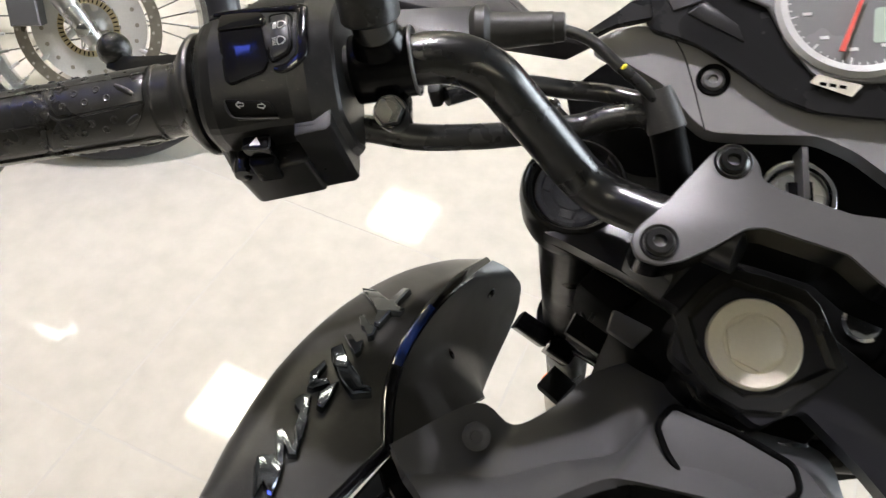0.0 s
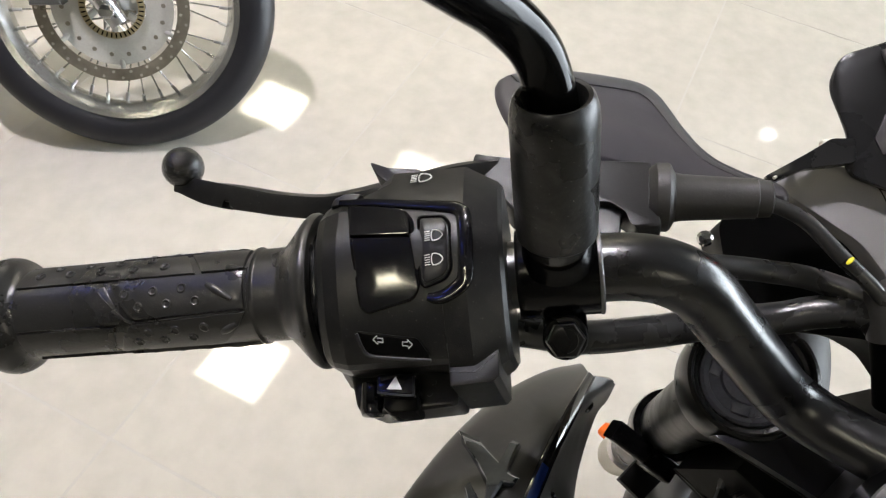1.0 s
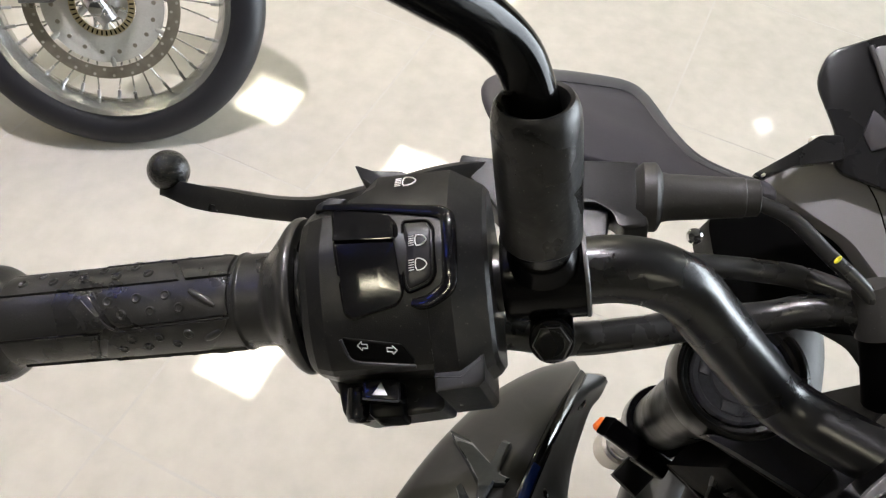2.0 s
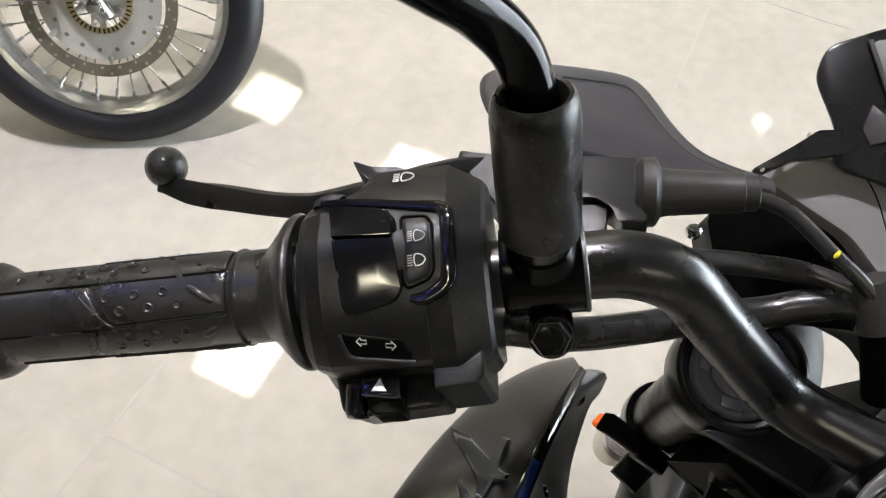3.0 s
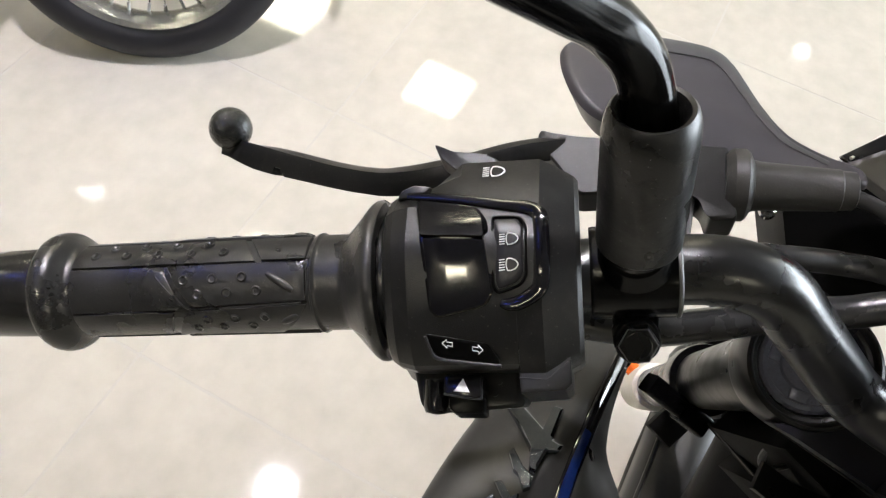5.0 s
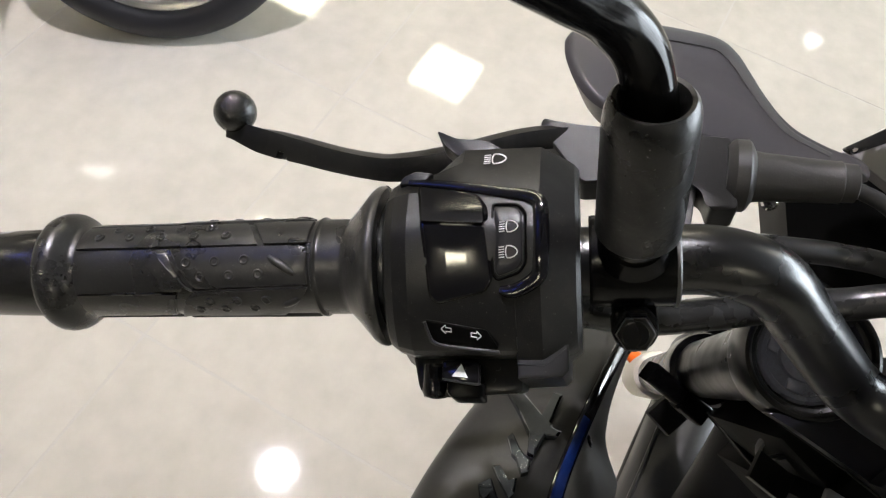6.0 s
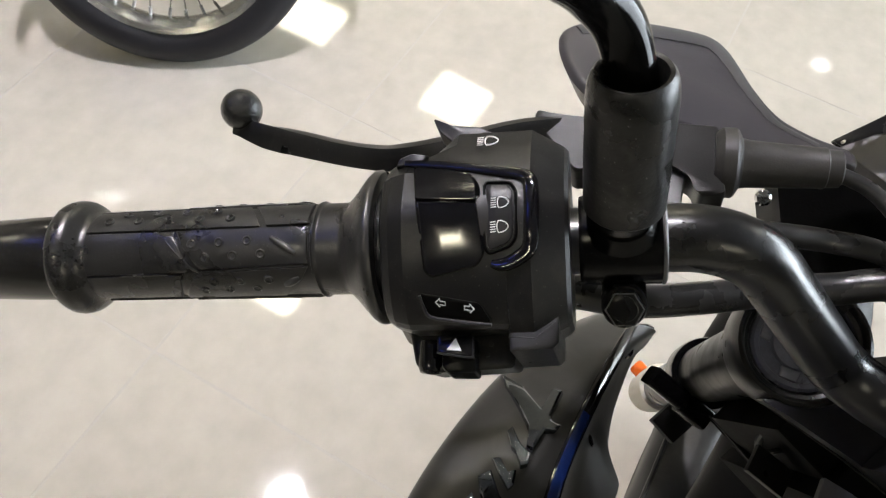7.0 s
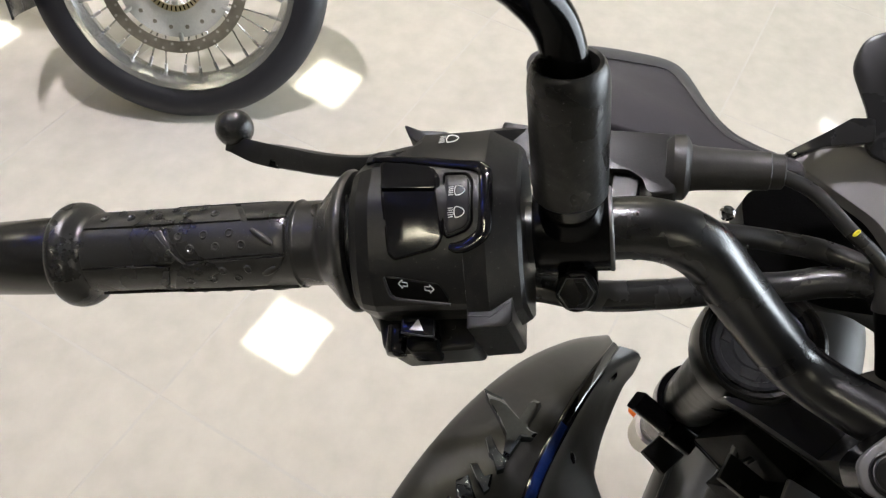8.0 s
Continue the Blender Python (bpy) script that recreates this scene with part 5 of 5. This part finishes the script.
def lamp_icon(x, y, w, h, material, label):
    """A lit warning mark: a rounded outline with a bar inside."""
    o = round_poly(mm([(x - w, y - h), (x + w, y - h * 0.8), (x + w, y + h * 0.8), (x - w, y + h)]), 0.0012)
    loop = [PM @ Vector((p, q, 0.0030)) for p, q in o]
    bm = bmesh.new()
    tube(bm, loop + loop[:1], 0.0009, 6, 0)
    icon = part("warning_lamp", bm, material, meter, label)
    bm = bmesh.new()
    box(bm, PM @ Matrix.Translation((x / 1000, y / 1000, 0.0026)), -w * 0.0006, w * 0.0006, -h * 0.0003, h * 0.0003, 0.0, 0.0008)
    part("lamp_bar", bm, material, icon, smooth=False)


lamp_icon(-12.5, 44, 5.5, 3.4, M_LAMP_RED, "lit red warning lamp")
lamp_icon(2.0, 31.0, 2.0, 1.6, M_LAMP_AMBER, "lit amber warning lamp")
bm = bmesh.new()
tube(bm, [PM @ Vector((x / 1000, y / 1000, 0.0022)) for x, y in ((-34, 63), (-31, 54), (-28, 44), (-25, 34.5), (-22, 31.5), (-7, 24), (17, 11.2), (19.5, 8), (26, -8))], 0.0011, 8, 4)
part("face_rim", bm, M_GREY, meter, "pale edge of the face plate")
bm = bmesh.new()
slab(bm, PM, round_poly(mm([(-32.3, 33), (-16.3, 17.5), (-33.5, 13), (-37, 21)]), 0.001), 0.0, 0.0012, 0.0005)
part("side_facet", bm, M_COWL, meter, "dark grey side facet")
# pod bracket
BK = axes((0.110, 0.389, 0.988), DN, (0.9, -0.1, 0.2))
bm = bmesh.new()
slab(bm, BK, round_poly(mm([(-14, -9.5), (3.5, 1), (14, 8), (24, 8), (24, -3), (3, -6), (-10, -12)]), 0.0015), -0.006, 0.0, 0.0012)
pod_bracket = part("pod_bracket", bm, M_POD, bike, "satin black pod bracket")
# highlight of the glossy bracket, laid along its edge as a pale tube
bm = bmesh.new()
tube(bm, [(0.1005, 0.3815, 0.9800), (0.1100, 0.3895, 0.9790), (0.1200, 0.3985, 0.9770)], [0.0007, 0.0014, 0.0012], 10, 4)
part("bracket_glint", bm, M_SLIDER, pod_bracket, "pale line for the highlight on the bracket's edge")
bm = bmesh.new()
slab(bm, axes((0.1440, 0.4215, 0.9665), DN, (0.9, 0.4, 0.0)), round_poly(mm([(-4.6, -3.4), (4.2, -2.6), (5.0, 2.6), (-2.6, 4.2)]), 0.0016), -0.004, 0.0014, 0.0012)
part("bracket_cap", bm, M_SLIDER, pod_bracket, "pale bright bracket cap")
# ignition lock
IG = axes((0.219, 0.312, 0.930), DN, (0.9, -0.1, 0.2))
bm = bmesh.new()
ring(bm, IG, [(0.0165, -0.012), (0.0212, -0.012), (0.0212, 0.0), (0.0200, 0.0016), (0.0180, 0.0016), (0.0165, 0.0)], 44)
lock = part("ignition_lock", bm, M_CHROME, bike, "chrome ignition lock ring")
bm = bmesh.new()
lathe(bm, IG, [(0.001, -0.012), (0.0160, -0.012), (0.0160, -0.0035), (0.0140, -0.0015), (0.001, -0.0005)], 36)
part("barrel", bm, M_LOCK, lock, "worn bright steel lock face")
bm = bmesh.new()
box(bm, IG, -0.0055, 0.0075, -0.008, 0.008, -0.004, 0.006, 0.0015)
part("key_hub", bm, M_GLOSS, lock, "black key collar")
bm = bmesh.new()
box(bm, IG, -0.0006, 0.0026, -0.004, 0.024, -0.002, 0.020, 0.001)
part("key", bm, M_GREY, lock, "steel ignition key")

# headlamp cowl wing
CM = axes((0.04, 0.41, 0.988), (0.1, 0.15, 0.98), (1, 0, 0))
wing = mm([(-67, 5), (-60, 13), (-35, 22.5), (-15, 25.5), (5, 26), (12.5, 20), (17, 8), (20.5, -7), (26, -22), (32, -31), (45, -38), (62, -42), (60, -49), (12, -50), (-16, -45), (-45, -41), (-57, -36), (-64, -24), (-67.5, -8)])
bm = bmesh.new()
slab(bm, CM, round_poly(wing, 0.006, 4), -0.016, 0.0, 0.004, 3, 0.84)
wing_part = part("headlamp_cowl", bm, M_COWL, bike, "dark grey headlamp cowl wing")
bm = bmesh.new()
tube(bm, [CM @ Vector((x / 1000, y / 1000, 0.0002)) for x, y in ((-59, 6), (-50, 11), (-34, 16.6), (-15.5, 19.2), (2, 19.4), (8.5, 14), (12.5, 4), (16, -9), (21.5, -24), (28, -33.6), (43, -41.5))], [0.0030, 0.0045, 0.0052, 0.0052, 0.0050, 0.0042, 0.0034, 0.0028, 0.0024, 0.0020, 0.0016], 12, 6, flat=(1.0, 0.22), up=(0.1, 0.15, 0.98))
part("rim", bm, M_TANKPAD, wing_part)

# ---- second motorcycle's front wheel ----
PHI, LEANB = 0.18, 0.45
WU = Vector((math.cos(PHI), math.sin(PHI), 0))
W0 = Vector((-math.sin(PHI), math.cos(PHI), 0))
WUP = Vector((0, 0, 1)) * math.cos(LEANB) + W0 * math.sin(LEANB)
WN = W0 * math.cos(LEANB) - Vector((0, 0, 1)) * math.sin(LEANB)
RW = 0.294
WC = Vector((-0.623, 1.319, 0)) + WUP * RW
WM = frame3(WC, WU, WUP, -WN) if frame3(WC, WU, WUP, -WN).determinant() > 0 else frame3(WC, WUP, WU, -WN)
other = thing("motorcycle", (-0.623, 1.319, 0), "motorcycle with wire spoked front wheel and chrome rim", "motorcycle")
bm = bmesh.new()
tp = []
for k in range(20):
    a = 2 * math.pi * k / 20
    tp.append((0.252 + 0.042 * math.cos(a), 0.043 * math.sin(a)))
ring(bm, WM, tp, 96)
wheel = part("tyre", bm, M_TYRE, other, "black road tyre")
bm = bmesh.new()
ring(bm, WM, [(0.216, -0.034), (0.227, -0.038), (0.230, -0.034), (0.219, -0.026), (0.208, -0.014), (0.208, 0.014), (0.219, 0.026), (0.230, 0.034), (0.227, 0.038), (0.216, 0.034), (0.204, 0.014), (0.202, 0.0), (0.204, -0.014)], 96)
part("rim", bm, M_RIM, other, "chrome wheel rim")
bm = bmesh.new()
lathe(bm, WM, [(0.004, -0.05), (0.022, -0.05), (0.036, -0.045), (0.036, -0.038), (0.022, -0.034), (0.022, 0.030), (0.040, 0.036), (0.040, 0.045), (0.022, 0.05), (0.004, 0.05)], 40)
part("hub", bm, M_STEEL, other, "silver wheel hub")
for k in range(36):
    a0 = 2 * math.pi * (k + 0.5) / 36
    side = 1 if k % 2 else -1
    a1 = a0 + (0.75 if (k // 2) % 2 else -0.75)
    q0 = WM @ Vector((0.204 * math.cos(a0), 0.204 * math.sin(a0), 0.004 * side))
    q1 = WM @ Vector((0.030 * math.cos(a1), 0.030 * math.sin(a1), 0.042 * side))
    bm = bmesh.new()
    tube(bm, [q0, q1], 0.0016, 6, 0)
    spoke = part("spoke", bm, M_RIM, other)
    bm = bmesh.new()
    tube(bm, [q0, q0 + (q1 - q0) * 0.10], 0.0034, 8, 0)
    part("nipple", bm, M_STEEL, spoke)
zd = 0.080
bm = bmesh.new()
ring(bm, WM, [(0.1155, zd), (0.1385, zd), (0.1385, zd + 0.004), (0.1155, zd + 0.004)], 96)
disc = part("brake_disc", bm, M_DISC, other, "bronze grey drilled brake disc")
for k in range(48):
    a = 2 * math.pi * k / 48
    r = 0.1215 if k % 2 else 0.1325
    bm = bmesh.new()
    lathe(bm, WM @ Matrix.Translation((r * math.cos(a), r * math.sin(a), zd + 0.0035)), [(0.0004, 0), (0.0028, 0), (0.0028, 0.0009), (0.0004, 0.0009)], 10)
    part("disc_hole", bm, M_HOLE, disc)
bm = bmesh.new()
ring(bm, WM, [(0.058, zd - 0.012), (0.109, zd - 0.006), (0.109, zd - 0.003), (0.058, zd - 0.006)], 72)
carrier = part("disc_carrier", bm, M_PLATE, disc, "pale cast disc carrier")
for k in range(18):
    a = 2 * math.pi * k / 18
    bm = bmesh.new()
    lathe(bm, WM @ Matrix.Translation((0.090 * math.cos(a), 0.090 * math.sin(a), zd - 0.0048)), [(0.0004, 0), (0.0042, 0), (0.0042, 0.0014), (0.0004, 0.0014)], 12)
    part("carrier_hole", bm, M_DISC, disc)
for k in range(6):
    a = math.pi / 3 * k + 0.2
    bm = bmesh.new()
    tube(bm, [WM @ Vector((0.03 * math.cos(a), 0.03 * math.sin(a), zd - 0.03)), WM @ Vector((0.117 * math.cos(a + 0.35), 0.117 * math.sin(a + 0.35), zd))], [0.007, 0.005], 8, 0, flat=(1.0, 0.5), up=-WN)
    part("disc_spider", bm, M_PLATE, disc)
bm = bmesh.new()
ring(bm, WM, [(0.046, zd + 0.004), (0.058, zd + 0.004), (0.058, zd + 0.006), (0.046, zd + 0.006)], 64)
tone = part("sensor_ring", bm, M_BRASS, other, "brassy toothed sensor ring")
for k in range(40):
    a = 2 * math.pi * k / 40
    bm = bmesh.new()
    box(bm, WM @ pose(0, 0, zd + 0.0062, 0, 0, math.degrees(a)), 0.0475, 0.0565, -0.0012, 0.0012, 0, 0.0008)
    part("tooth", bm, M_DARK, tone, smooth=False)
# fork legs, axle, caliper
FD = (WUP * 0.87 - WU * 0.50).normalized()
for z in (0.112, -0.112):
    foot = WC - WN * z
    bm = bmesh.new()
    tube(bm, [foot - FD * 0.03, foot + FD * 0.06, foot + FD * 0.30], [0.017, 0.022, 0.024], 20, 0)
    leg = part("fork_slider", bm, M_STEEL, other, "silver alloy fork slider")
    bm = bmesh.new()
    tube(bm, [foot + FD * 0.30, foot + FD * 0.55], 0.0175, 18, 0)
    part("fork_tube", bm, M_CHROME, leg)
bm = bmesh.new()
tube(bm, [WC - WN * 0.142, WC + WN * 0.142], 0.009, 16, 0)
axle = part("axle", bm, M_STEEL, other)
bm = bmesh.new()
slab(bm, WM @ Matrix.Translation((0, 0, 0.134)), [(0.0135 * math.cos(math.pi / 3 * k), 0.0135 * math.sin(math.pi / 3 * k)) for k in range(6)], 0.0, 0.01, 0.001)
part("axle_nut", bm, M_CHROME, axle)
cal = WC - WN * 0.085 + (WUP * 0.45 - WU * 0.89).normalized() * 0.118
bm = bmesh.new()
box(bm, axes(cal, -WN, WUP), -0.045, 0.045, -0.028, 0.028, -0.03, 0.036, 0.008)
part("brake_caliper", bm, M_GREY, other, "dark grey brake caliper")
bm = bmesh.new()
tube(bm, [cal + WUP * 0.04, cal + WUP * 0.09 - WN * 0.03, cal + WUP * 0.2 - WN * 0.05 - WU * 0.04, cal + WUP * 0.36 - WU * 0.15], 0.0045, 10, 6)
part("brake_hose", bm, M_RUBBER, other, "black brake hose")

# mudguard and headlamp above the wheel, known by their shade on the floor
bm = bmesh.new()
arc = []
for k in range(25):
    a = radians(8 + 186 * k / 24)
    u = [(0.315, 0.062), (0.330, 0.035), (0.335, 0.0), (0.330, -0.035), (0.315, -0.062), (0.311, -0.060), (0.326, -0.034), (0.331, 0.0), (0.326, 0.034), (0.311, 0.060)]
    flare = 1 + 0.45 * max(0.0, (k - 15) / 9)
    arc.append([WC + (WU * math.cos(a) + WUP * math.sin(a)) * r + WN * (z * flare) for r, z in u])
loft(bm, arc)
part("mudguard", bm, M_ENAMEL, other, "black front mudguard")
bm = bmesh.new()
lathe(bm, axes(WC + FD * 0.60, WU, WUP), [(0.002, -0.16), (0.08, -0.13), (0.115, -0.04), (0.118, 0.0), (0.105, 0.02), (0.002, 0.035)], 36)
part("headlamp", bm, M_ENAMEL, other, "black round headlamp")
bm = bmesh.new()
tube(bm, [WC + FD * 0.62 - WU * 0.10, WC + FD * 0.62 - WU * 0.3, WC + FD * 0.60 - WU * 0.62], [0.10, 0.16, 0.13], 24, 6, flat=(1.0, 0.75), up=WUP)
part("tank", bm, M_ENAMEL, other, "black fuel tank")

# ---- floor tiles ----
g = 0.0025
bm = bmesh.new()
slab(bm, Matrix.Identity(4), [(g, g), (TILE - g, g), (TILE - g, TILE - g), (g, TILE - g)], -0.006, 0.0)
proto = part("tile", bm, M_TILE, floor, smooth=False)
TM = frame3(CORNER, TA, -TB, Vector((0, 0, 1)))
proto.matrix_basis = TM @ Matrix.Translation((0, 0, 0))
for i in range(-9, 10):
    for j in range(-9, 10):
        c = TM @ Vector(((i + 0.5) * TILE, (j + 0.5) * TILE, 0))
        if (i, j) != (0, 0) and abs(c.x) < 4.6 and -3 < c.y < 6.4:
            o = proto.copy()
            scene.collection.objects.link(o)
            o.matrix_basis = TM @ Matrix.Translation((i * TILE, j * TILE, 0))
